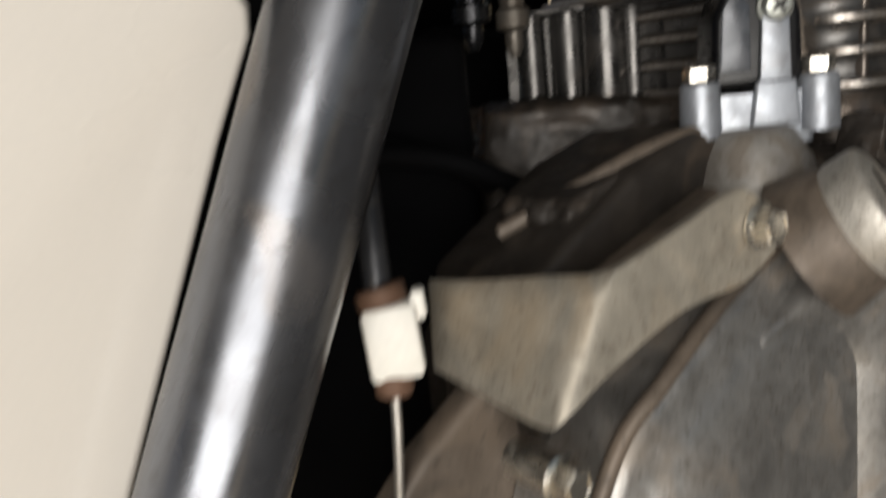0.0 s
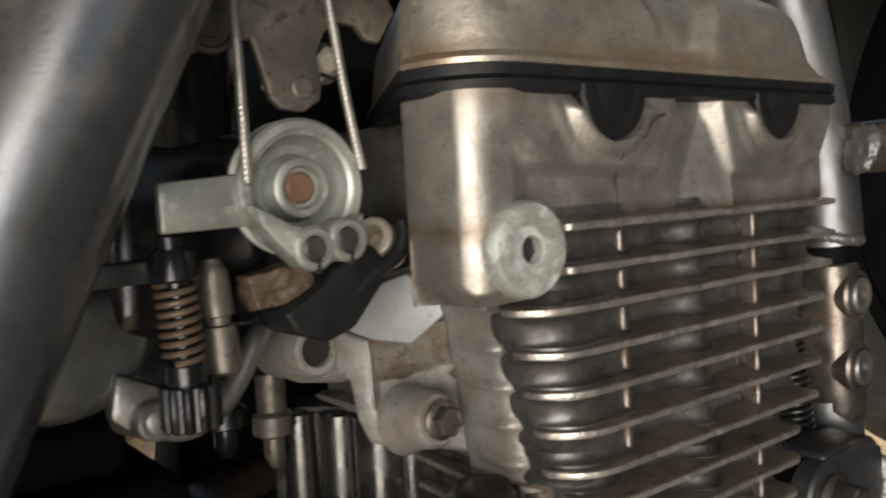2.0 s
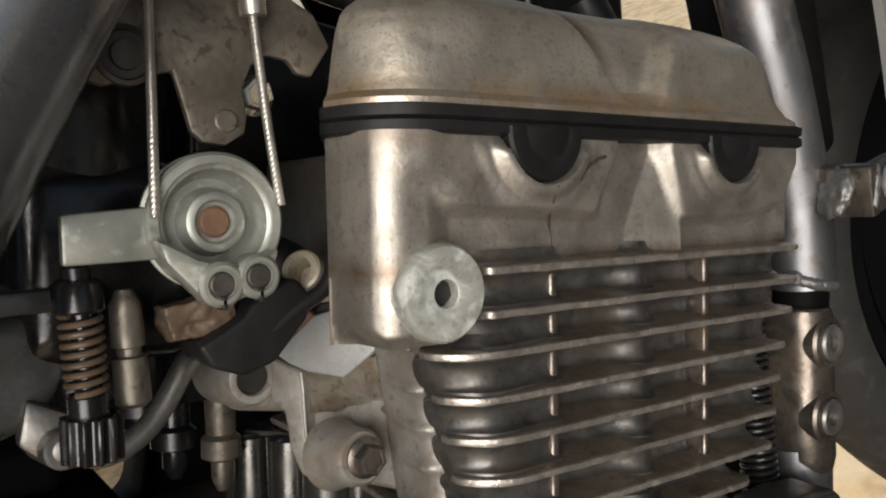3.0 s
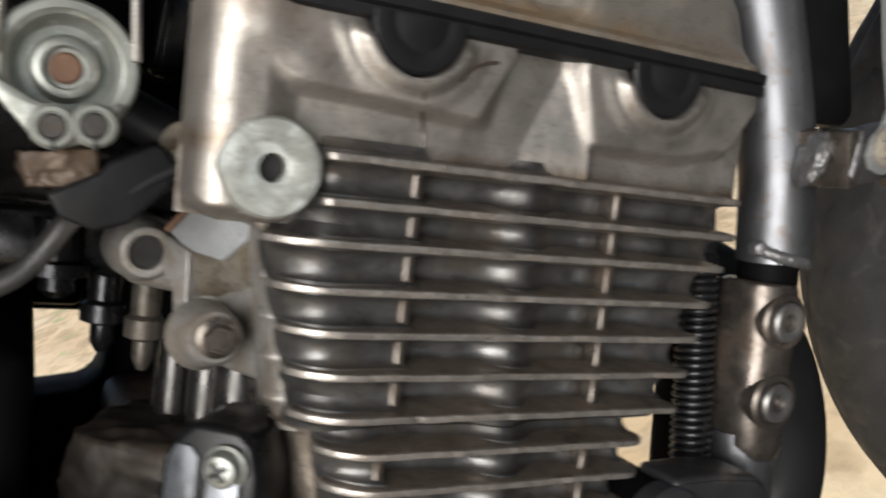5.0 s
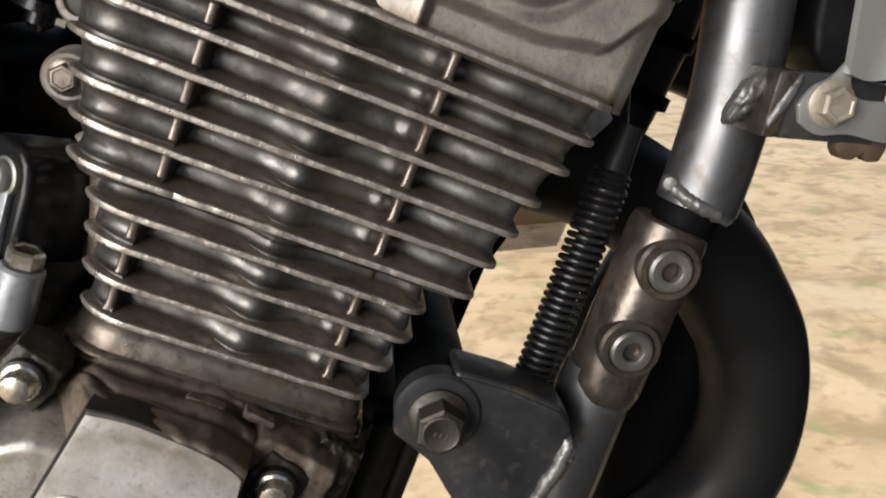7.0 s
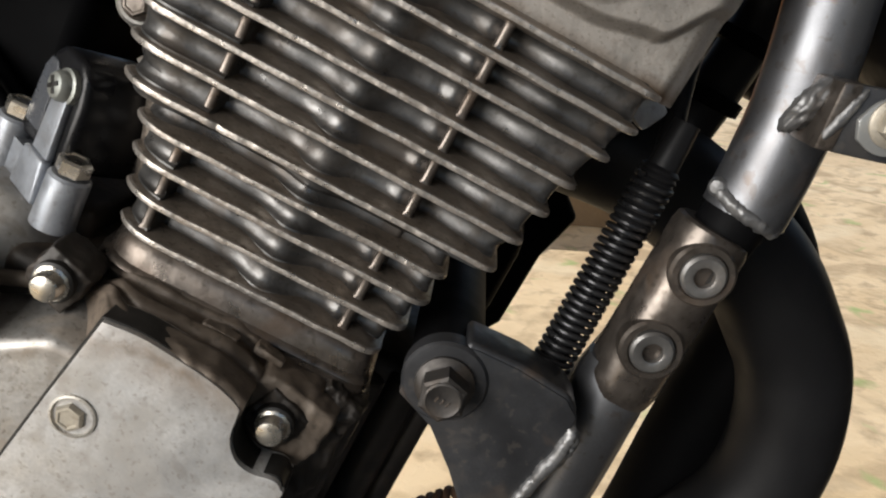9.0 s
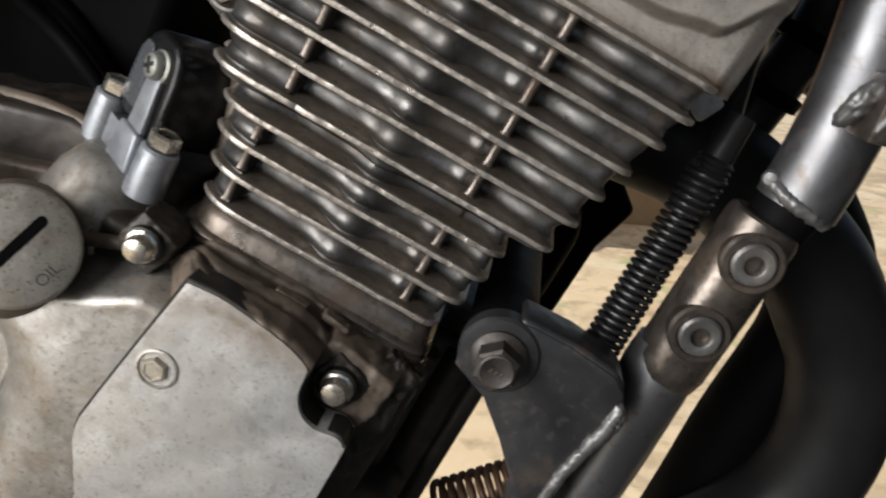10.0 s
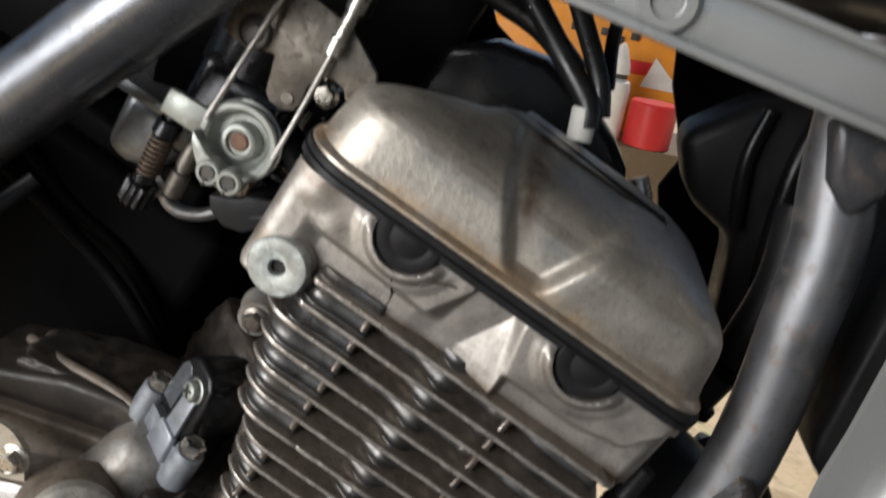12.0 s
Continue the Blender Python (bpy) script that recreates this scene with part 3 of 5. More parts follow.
def column_relief(x, z):
    y = head_relief(x, 30) + 0.2
    low = 14.5 + 2.0 * step(-60, -52, x)
    corner = -78.2 + 5.5 * (1 - step(10.0, 17.5, z)) ** 1.5
    y += 12 * (1 - step(corner - 0.6, corner + 0.8, x))
    return min(20.9, y + (4.5 * (1 - step(low - 4, low, z))))


head = part("cylinder_head", merge(relief_slab(-78.6, 75, 25.8, 57, 300, 84, head_relief, 21.2), relief_slab(-78.6, -53, 10.8, 26.4, 90, 30, column_relief, 21.2), box((11.5, 71, 41.5), (123, 101, 31), bevel=2), box((-57, 30, 18), (8, 24, 20), bevel=2)),
            CAST, engine, "smooth cast cylinder head, oil-stained at the joints", 50)
drip_path = [(-31.4, 45.4), (-31.0, 42), (-29.6, 38.5), (-28.0, 35), (-27.6, 31.5), (-27.8, 28.2)]
part("oil_drip", sweep([(x, head_relief(x, z) + 0.12, z) for x, z in drip_path], 0.42, 8, 5), DRIP, head, "dark oil drip")
part("oil_drip", sweep([(x, head_relief(x, z) + 0.12, z) for x, z in [(-22.6, 46.6), (-20.2, 49.4), (-16, 51.6), (-12.5, 52.4)]], 0.5, 8, 5), DRIP, head, "dark oil drip")
part("plug_boss", lathe((-63.6, 16, 22.8), OUT, [(0, 11.9), (12, 11.7), (13.6, 11.4), (14.4, 10.7)], 56), CAST, head)
plug = part("screw_plug", lathe((-63.6, 1.8, 22.8), OUT, [(0, 10.6), (3.6, 10.6), (4.6, 9.9), (4.75, 9.2), (4.75, 3.5), (4.5, 3.1), (0.4, 2.9), (0.4, 0.1)], 64), PLUG, head, "flat grey plug with a hexagon socket")
# socket floor blackened in place of its shade
part("socket", lathe((-63.6, 1.5, 22.8), OUT, [(0, 2.95), (1.9, 2.95), (1.9, 0.1)], flat=6), BLACK, head, "black hexagon floor that stands for the shade in the socket")


gasket = part("cover_gasket", rings_body([[(x + 0.55 * max(0, y - 20) * (1 - step(-60, -20, x)), y, z) for x, y in rounded(-81.5 + i, 77.0 - i, -1.8 + i, 128 - i, (20, 10, 14, 14), 8)]
              for z, i in ((56.4, 1.4), (57.0, 0.3), (59.2, 0.4), (59.7, 1.2), (60.2, 0.4), (62.4, 0.3), (63.0, 1.4))]), RUBBER, engine, "black rubber cover gasket")
for cx in (-33.6, 36.6):
    def half(r):
        return [(cx + r * math.cos(a), 57.6 + r * math.sin(a)) for a in [radians(180 + 180 * k / 24) for k in range(25)]] + [(cx + r, 58.6), (cx - r, 58.6)]
    bm = rings_body([[(x, y, z) for x, z in half(r)] for y, r in ((8, 11.3), (-1.2, 11.3), (-1.9, 10.6), (-2.0, 9.4), (-2.0, 7.0), (-1.9, 6.8), (-1.9, 6.2), (-2.0, 6.0))])
    part("half_moon_seal", bm, RUBBER, gasket, "black half-moon seal")

# valve cover: levels that draw in towards the top, with two swellings and a saddle between on the near side
LEVELS = [(62.2, -0.4), (62.8, -1.4), (64.0, -1.4), (64.8, -0.6), (65.8, 0.6), (68, 1.1), (72, 1.7), (76, 2.4), (80, 3.2), (83.5, 4.4), (86, 6.2), (88, 8.6), (90, 12), (92, 16.5), (94, 22), (96, 30), (97.4, 40), (98, 52)]


LEVELS = [(a[0] + (b[0] - a[0]) * k / 3, a[1] + (b[1] - a[1]) * k / 3) for a, b in zip(LEVELS, LEVELS[1:]) for k in range(3)] + [LEVELS[-1]]


def cover_ring(z, d):
    """One level of the valve cover as an even run of points along its outline."""
    x0, x1, y0, y1 = -79 + min(d, 30) * 0.9, 75 - min(d, 34) * 1.05, 0.6 + d, 126 - d
    corners = rounded(x0, x1, y0, y1, (19, 13, 20, 20), 8)
    out = []
    for x, y in [(x0 + 19 + (x1 - 13 - x0 - 19) * i / 140, y0) for i in range(141)] + corners[10:] + corners[:8]:
        near = 1 - step(y0 + 2, y0 + 30, y)
        up = step(65.5, 71, z)
        left_wall, right_wall = -2.5 - (z - 69) * 0.72, 10.5 + (z - 69) * 0.5
        saddle = step(left_wall - 4.5, left_wall + 1, x) * (1 - step(right_wall - 5, right_wall + 1.5, x))
        rise = 1 - step(86, 95, z)
        y += near * up * rise * (5.0 * saddle + 2.2 * step(20, 70, x) - 0.5 * math.exp(-((x - right_wall - 5) / 6) ** 2))
        x += 0.55 * max(0, y - 20) * (1 - step(-60, -20, x))
        out.append((x, y, z - 1.0 * up * saddle * near))
    return out


cover = part("valve_cover", rings_body([cover_ring(z, d) for z, d in LEVELS]), COVER, engine, "brushed aluminium valve cover with brown drip stains", 28)

# crankcase
# deep crankcase faces darker than CASE, with the recess shade in their colour
crank = part("crankcase", merge(box((-8, 66, -116), (106, 140, 60), bevel=5, seg=3)), GREASE_SHADE, engine, "grimy brown-stained crankcase")
part("lower_case", box((16, 84, -130), (98, 100, 90), bevel=6, seg=3), GREASE_SHADE, crank)
part("sump", box((-36, 60, -190), (196, 110, 110), bevel=8, seg=3), GREASE_SHADE, crank)
part("gearbox_deck", prism([(-152, -107), (-137, -98), (-111, -83), (-88, -76), (-48, -78), (-48, -150), (-152, -150)], 18, 62, 3, 3), GREASE_SHADE, crank, "greasy dark gearbox deck")
part("deck_dirt", caked((-104, 38, -86), (64, 34, 9), (0, -14, 0), 2.2, 21), GREASE_SHADE, crank, "dirt caked on the gearbox deck", 80)
part("deck_rib", sweep([(-140, 44, -98), (-118, 30, -86), (-96, 24, -78.5), (-76, 20, -76)], 2.4, 12), CASE, crank, "raised rib on the gearbox deck")
part("joint_flange", prism([(-136, -110), (-133, -108), (-88, -92), (-50, -89), (-50, -150), (-136, -150)], 12, 40, 2.5, 3), CASE, crank)
part("rear_flange", prism([(-230, -240), (-208, -180), (-196, -160), (-181, -145), (-166, -135), (-150, -124), (-130, -110), (-100, -96), (-50, -90), (-50, -240)], 27, 38, 3, 3), CASE, crank)
# guessed far-side masses, their shade put into the near-black colour
part("far_side_cover", prism([(-72, -50), (-60, -30), (60, -40), (88, -58), (98, -72), (99, -112), (96, -136), (60, -200), (60, -260), (-160, -260), (-160, -104), (-104, -82), (-76, -78)], 190, 234, 8, 3), BLACK_SHADE, crank, "near-black stand-in for the shaded far side of the engine")
part("far_guard", prism([(60, -40), (110, -46), (124, -57), (121, -70), (117, -86), (117, -132), (106, -152), (60, -200)], 235, 245, 3, 3), BLACK_SHADE, crank, "near-black plate, a stand-in for the shaded far side")
part("far_case", box((-20, 164, -130), (110, 66, 120), bevel=8, seg=3), CASE, crank)
PROFILE = [(3, -77.6), (-2.4, -78.0), (-3.4, -79.8), (-6, -80.2), (-8.2, -79.6), (-9.0, -78.6), (-10.4, -78.4), (-12.6, -79.0), (-14.0, -80.2), (-15.6, -80.0), (-17.0, -79.0), (-20, -78.9), (-23.4, -79.2), (-25.8, -79.8), (-26.8, -81.4), (-26.9, -86), (-26.9, -97)]
PROFILE = [(p.y, p.z) for p in smooth_path([(0, y, z) for y, z in PROFILE], 3)]
rings = []
for i in range(111):
    x = -38 + i * 0.48
    ring = []
    for y, z in PROFILE:
        n = 0.9 * noise.noise(Vector((x * 0.1, y * 0.3, z * 0.3))) + 0.22 * noise.noise(Vector((x * 0.3, y * 0.5, z * 0.5)))
        crumb = 1.6 * step(0.1, 0.7, noise.noise(Vector((x * 0.15, y * 0.2, 4)))) * step(-30, 10, x)
        sag = 7.0 * step(-28, -38, x)
        ring.append((x, max(-27.1, y - (n + crumb) * 0.6) * (1 - 0.8 * step(-20, -38, x)), z + (n + crumb) * 0.6 - sag - 0.12 * max(0, x - 2) - 0.22 * max(0, x - 4) - 0.03 * max(0, -12 - x)))
    rings.append(ring + [(x, 14, -97), (x, 14, -77.6)])
part("case_shoulder", rings_body(rings), CASE, crank, "stepped crankcase shoulder caked with brown dirt", 60)


part("case_corner", caked((25, -1, -92), (26, 28, 22), (0, 10, 0), 1.0, 3), CASE, crank, "dirt-caked corner of the crankcase", 80)
part("corner_crust", caked((36, 4, -88), (14, 22, 14), (0, 20, 0), 1.8, 8), GREASE_SHADE, crank, "crumbling black grease by the barrel foot", 80)
part("corner_crust", caked((34, 2, -108), (16, 22, 34), (0, 4, 0), 1.8, 11), GREASE_SHADE, crank, "crumbling black grease by the barrel foot", 80)
part("ledge_crust", caked((14, -6, -79.4), (9, 5, 2.4), (0, 9, 0), 0.6, 15), CASE, crank, "lump of dirt on the ledge", 80)
part("ledge_crust", caked((0, -8, -78.8), (11, 4, 2.0), (0, 3, 0), 0.5, 19), CASE, crank, "lump of dirt on the ledge", 80)
for x, y, r in ((44, 24, 5), (56, 34, 6), (66, 40, 4)):
    part("case_rib", rod((x, y, -88), (x + 4, y, -230), r, seg=18), GREASE_SHADE, crank)

# clutch cover with its raised plate


def cover_top(x):
    return -83 - 7 * step(-34, -50, x) - 0.48 * max(0, -48 - x)


def cover_face(x, z):
    """Clutch cover: rolls back at its rim, with a hollow below the filler."""
    rim = step(0, 15, cover_top(x) - z)
    y = 3 - 23 * rim - 3 * step(-100, -140, z)
    y += 11 * math.exp(-((x + 78) / 16) ** 2) * step(-122, -145, z)
    return y + 12 * step(-45, -104, x) + 6 * step(-98, -108, x)


clutch = part("clutch_cover", relief_slab(-108, 12, -240, -82, 110, 110, cover_face, 26, cover_top), CLUTCH, engine, "smooth grey clutch cover with dirt in the seams", 50)
RIM = [(-190, -300), (-172, -205), (-160, -175), (-148, -146), (-133, -132), (-107.6, -117), (-85, -106), (-66, -98), (-60, -110), (-60, -300)]
RIM = [(p.x, p.z) for p in smooth_path([(x, 0, z) for x, z in RIM], 5)]
part("rear_dome", rings_body([[(-70 + (x + 70) * s, y, -235 + (z + 235) * s) for x, z in RIM] for s, y in ((1.0, 26), (1.0, 3), (0.995, -1.5), (0.98, -5), (0.955, -6.6), (0.92, -7.2), (0.885, -9.4), (0.84, -12.4), (0.76, -14), (0.5, -15.4), (0.1, -16))]), CLUTCH, clutch, "domed rear half of the clutch cover", 60)
part("cover_rim", sweep([(-166, -2, -186), (-148, -4, -146), (-133, -6, -131.5), (-107.6, -4, -117), (-85, -5, -106), (-66, -6, -98), (-50, -6, -91)], 2.2, 14, 8), CASE, clutch, "rolled rim of the clutch cover")
PLATE_OUT = [(p.x, p.z) for p in smooth_path([(x, 0, z) for x, z in [(-24.4, -79.8), (-15.4, -79.0), (-8, -79.6), (4.7, -81.4), (13.2, -84.4), (14.4, -87), (15.2, -93.6), (18.6, -98.6), (23.6, -100.4), (29.6, -99.4), (32.6, -101.2), (33.6, -107), (33.6, -160), (33.6, -240), (-26, -240), (-27, -170), (-31, -153), (-34.6, -144), (-35.8, -137), (-34.6, -129), (-30, -106)]], 3)]
part("plate_seam", prism([(x - (1.0 if x < 0 else -0.4), z + (0.4 if z > -100 else 0)) for x, z in PLATE_OUT], -25.6, -16, 0.3, 1), BLACK, clutch, "dark seam round the side plate")
plate = part("cover_plate", prism(PLATE_OUT, -27.4, -15, 2.4, 4), PLATE, clutch, "pale worn painted side plate")
for x, z in ((-21.9, -107.6), (20, -142)):
    part("recess_ring", lathe((x, -25.6, z), OUT, [(0, 6.6), (2.4, 6.0), (2.6, 5.4), (1.0, 4.9), (0.3, 4.6), (0.3, 0.1)], 40), CAP, plate)
    # black disc for the shade at the bottom of the recess
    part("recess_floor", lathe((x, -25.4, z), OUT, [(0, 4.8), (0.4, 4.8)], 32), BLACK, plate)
    part("recessed_bolt", hexhead((x - 0.5, -25.6, z - 0.4), OUT, 6.8, 3.4, 0), STEEL, plate)
for x, z, y in ((23.4, -91.4, -17.2), (-42.6, -84.0, -14.5)):
    part("bolt_boss", caked((x, y / 2 + 1, z), (15, -y, 15), (0, 20, 0), 0.7, x), GREASE_SHADE, clutch, "dirt round the bolt", 80)
    part("bolt_seat", lathe((x, y, z), OUT, [(-2, 5.8), (0.6, 5.6), (1.0, 5.0)], 32), BLACK, clutch)
    part("flange_bolt", lathe((x, y, z), OUT, [(0, 5.0), (1.2, 4.9), (1.6, 4.1), (4.2, 3.9), (5.0, 3.4), (5.4, 2.0), (5.5, 0.1)], flat=12), BRIGHT, clutch, "bright domed flange bolt")

# oil filler cap
CAPN = Vector((0.33, -0.775, 0.54)).normalized()
cap_at = Vector((-69.6, -27.0, -95.8)) - CAPN * 3
oil_cap = part("oil_filler_cap", lathe(cap_at - CAPN * 8, CAPN, [(0, 16.2), (3, 16.8), (9.6, 16.9), (10.6, 16.4), (11.0, 15.8), (11.0, 0.1)], 80), CAP, engine, "round cast oil filler cap with a slot")
ca = Vector((0.228, 0.5435, 0.808))
ca = (ca - CAPN * ca.dot(CAPN)).normalized()
cb = CAPN.cross(ca)
face = Matrix((ca, cb, CAPN)).transposed().to_4x4()
# slightly raised bar: the slot's shade is painted, no slot is cut
slot = rings_body([[Vector((x, y, d)) for x, y in rounded(-10.8, 10.8, -1.5, 1.5, 1.4, 4)] for d in (-0.5, 0.1)])
slot.transform(Matrix.Translation(cap_at + CAPN * 3) @ face)
part("slot", slot, BLACK_SHADE, oil_cap, "screwdriver slot drawn as a near-black bar")


def lettering(text, size, m, mat, parent, depth=0.05):
    cu = bpy.data.curves.new("lettering", "FONT")
    cu.body, cu.size, cu.align_x, cu.align_y, cu.extrude, cu.offset = text, size, "CENTER", "CENTER", depth, -0.06
    tmp = bpy.data.objects.new("lettering", cu)
    scene.collection.objects.link(tmp)
    bpy.context.view_layer.update()
    me = bpy.data.meshes.new_from_object(tmp.evaluated_get(bpy.context.evaluated_depsgraph_get()))
    bpy.data.objects.remove(tmp)
    bm = bmesh.new()
    bm.from_mesh(me)
    bpy.data.meshes.remove(me)
    bm.transform(m)
    return part("lettering", bm, mat, parent, smooth=False)


for s in (1, -1):
    m = Matrix((ca * s, CAPN.cross(ca * s), CAPN)).transposed().to_4x4()
    lettering("OIL", 4.6, Matrix.Translation(cap_at + CAPN * 3.02 + m.to_3x3() @ Vector((0, -11.2, 0))) @ m, INK, oil_cap)
part("cap_neck", lathe(cap_at - CAPN * 20, CAPN, [(0, 20.5), (6, 19), (11, 17.6), (13, 16.6)], 56), CASE, clutch, "grimy neck under the filler cap")

# switch block beside the barrel, turned towards the rear; u along the block, v outwards
BLK = pose(-67, 13, 0, 0, 0, 142.3)


def turned(bm):
    bm.transform(BLK)
    return bm


sensor = part("switch_block", turned(merge(rings_body([[(u, v, z) for u, v in rounded(-15, 15, -6, 2.4, 2.4, 5)] for z in (-82, -81, -68.5, -67.4)]),
              prism([(-10.6, -77), (3.4, -77), (1.8, -64), (-9.2, -64)], 1.4, 4.6, 1.0, 3))), BLOCK, engine, "small grey zinc switch block")
part("block_foot", turned(lathe((2, -1, -104), (0, 0, 1), [(0, 22), (10, 19), (18, 16.5), (23, 13.5), (26, 11.5), (27, 9)], 40)), STUB, sensor, "dirt-crusted round foot")
part("switch_body", turned(prism([(-12.5, -66), (13, -66), (12, -46), (9, -38.5), (5, -35.4), (-6, -35.4), (-10, -38.5), (-12, -46)], -21, 1.2, 2.4, 4)), PLASTIC, sensor, "glossy black plastic switch body")
part("inset_panel", turned(prism([(2.4, -61), (11.0, -61), (10.0, -44), (8.0, -40.5), (4.6, -40.5), (2.4, -43)], 0.8, 1.9, 0.5, 3)), SHEEN, sensor, "shiny dark grey inset panel")
part("strap", turned(prism([(-8.4, -66), (0.4, -66), (-0.6, -44), (-7.8, -44)], 1.0, 3.2, 0.5, 2)), BLOCK, sensor, "grey metal strap")
part("cross_screw", turned(lathe((-4.3, 1.0, -44), (0, 1, 0), [(0, 5.0), (1.8, 5.0), (2.2, 4.2), (3.6, 4.2), (4.8, 3.4), (5.2, 2.0), (5.2, 0.1)], 36)), ZINC, sensor, "cross-head screw")
for rot in (35, 125):
    part("cross_slot", turned(box((-4.3, 6.2, -44), (4.8, 0.5, 1.2), (0, rot, 0), 0.1)), BLACK, sensor)
for u in (-16.4, 16.4):
    part("bolt_boss", turned(lathe((u, 0, -79), (0, 0, 1), [(0, 6.0), (5, 5.9), (15, 5.7), (15.8, 5.0)], 32)), BLOCK, sensor)
    part("hex_bolt", turned(hexhead((u, 0, -63.4), (0, 0, 1), 8, 5.0, 0)), BRIGHT, sensor)

# intake stub behind the head


STB = Matrix(((18 / 36.7, 0, -0.872, -72), (-32 / 36.7, 0, -0.49, 66), (0, 1, 0, 0), (0, 0, 0, 1)))


def facing(outline, n0, n1, bevel=1.2, seg=3):
    """A casting whose face looks back and outwards: an outline of (u, height) pairs, run from depth n0 out to n1."""
    bm = prism(outline, n0, n1, bevel, seg, axis="z")
    bm.transform(STB)
    return bm


def on_face(u, v, n):
    return tuple(STB @ Vector((u, v, n)))


stub = part("intake_stub", facing([(-13, 2), (-3, 4), (11, 15.5), (24, 18), (46, 14), (46, -34), (14, -32.6), (6.4, -31.2), (3.2, -25), (1.6, -14), (-4, -14)], -26, -5, 2.0), STUB, engine, "oxidised cast intake stub, pale and brown-stained", 40)
rings = []
for i in range(61):
    z = 12 - i * 0.85
    ridge = 2.6 * sum(math.exp(-((z - f[0]) / 1.5) ** 2) for f in FINS[2:7])
    rings.append([(x + 0.5 * noise.noise(Vector((0, y * 0.11, z * 0.14))) - ridge * (1 - step(19, 31, y)), y, z) for x, y in rounded(-57.0 - 0.14 * z, -38, 16, 40, (5.5, 1, 1, 4), 10)])
part("side_wall", rings_body(rings), STUB, stub, "oxidised pale side wall", 50)
part("side_skirt", rings_body([[(x, y, z) for x, y in rounded(x0 - 0.7, -36, 15, 40, (5, 1, 1, 1), 6)] for z, x0 in ((-36, -53), (-38.6, -48.2), (-48.8, -45.6), (-58.3, -43.6), (-64, -42.6))]), FIN, stub)
part("flange_face", facing([(-0.4, 1.8), (12, 12.8), (21, 15.6), (30, 8), (31, 4.6), (26, 0.6), (21, -3.2), (10, -2.4), (4, -0.6)], -10, 0, 0.7), FACE, stub, "flat grey flange face")
part("flange_gasket", sweep([on_face(-1.2, 2.4, 0), on_face(6, 8.6, 0), on_face(12, 13.8, 0)], 1.0, 10), RUST, stub, "rusty brown gasket edge")
part("lip_wall", facing([(-3, 1), (3, -1.2), (8.2, -2.2), (8.6, -12), (8.6, -20.8), (11.5, -26), (13, -32), (6.4, -31.4), (3.0, -25), (1.2, -14), (-3, -12)], -22, -0.6, 1.4), STUB, stub, "pale rounded lip of the stub")
part("rim", sweep([on_face(7.6, -2.6, -0.4), on_face(8.2, -8, -0.3), on_face(8.4, -14, -0.3), on_face(8.6, -20.6, -0.6)], 0.55, 10, 6), STUB, stub, "thin raised rim")
bm = bmesh.new()
pad = [[bm.verts.new(on_face(a[0] + (b[0] - a[0]) * k / 12, a[1] + (b[1] - a[1]) * k / 12, n + 0.7 * noise.noise(Vector((k * 0.4, j * 0.9, 3)))) ) for k in range(13)]
       for j, (a, b, n) in enumerate((((8.4, -2.6), (31, 3), -1.6), ((8.5, -6), (31, -1), -2.0), ((8.6, -10), (32, -4.4), -3.0), ((8.7, -14), (33, -7.4), -4.6), ((8.8, -17.5), (34, -11), -5.8), ((9, -21.5), (36, -15), -6.6), ((10, -25), (37, -20), -6.8)))]
for u, v in zip(pad, pad[1:]):
    for k in range(12):
        bm.faces.new((u[k], u[k + 1], v[k + 1], v[k]))
bmesh.ops.solidify(bm, geom=bm.faces[:], thickness=2.5)
part("hollow", bm, STAINED, stub, "brown-stained hollow below the flange", 60)
part("neck", facing([(31, 10), (46, 13), (46, -33), (39, -33), (37, -20), (36.5, -8), (33.4, 3)], -22, 0.4, 2.4, 4), STUB, stub, "pale crusted neck beside the barrel")
part("bolt_boss", lathe((-64.9, 44, -22.0), (1.6, -27.6, 4.4), [(-3, 9.4), (0, 8.6), (2, 7.8), (9.4, 7.2), (10.8, 6.2)], 36), STUB, stub)
part("flange_bolt", hexhead((-64, 32.6, -20.2), OUT, 7.0, 4.4, 5.2), CLAMP, stub)
part("lug", lathe((-77.0, 90.6, -4.7), OUT, [(0, 10.5), (15, 9.2), (19, 7.8), (20.6, 7.0), (20.9, 6.2), (20.7, 5.0), (19.8, 4.5), (6, 4.5), (6, 0.1)], 40), STUB, stub)
# hole lined in black, so its shade is in the colour
part("lug_hole", lathe((-77.0, 90.6, -4.7), OUT, [(6.2, 0.1), (6.2, 4.4), (19.4, 4.4), (19.4, 4.48)], 24), BLACK, stub, "black lining that stands for the shade in the hole")
part("lug_arm", box((-71, 81, -6), (22, 16, 20), (0, 10, 0), bevel=5, seg=4), STUB, stub)
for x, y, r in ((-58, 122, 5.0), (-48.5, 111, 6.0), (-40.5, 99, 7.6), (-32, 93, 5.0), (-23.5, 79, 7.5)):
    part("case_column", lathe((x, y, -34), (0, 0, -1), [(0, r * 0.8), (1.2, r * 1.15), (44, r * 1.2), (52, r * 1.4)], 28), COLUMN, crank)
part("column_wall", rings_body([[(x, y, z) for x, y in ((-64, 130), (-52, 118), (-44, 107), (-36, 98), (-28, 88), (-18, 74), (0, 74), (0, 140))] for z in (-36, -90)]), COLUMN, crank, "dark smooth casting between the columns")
part("column_foot", caked((-40, 104, -98), (104, 62, 62), (0, 3, -38), 2.6, 5), GREASE_SHADE, crank, "greasy dirt caked under the columns", 80)
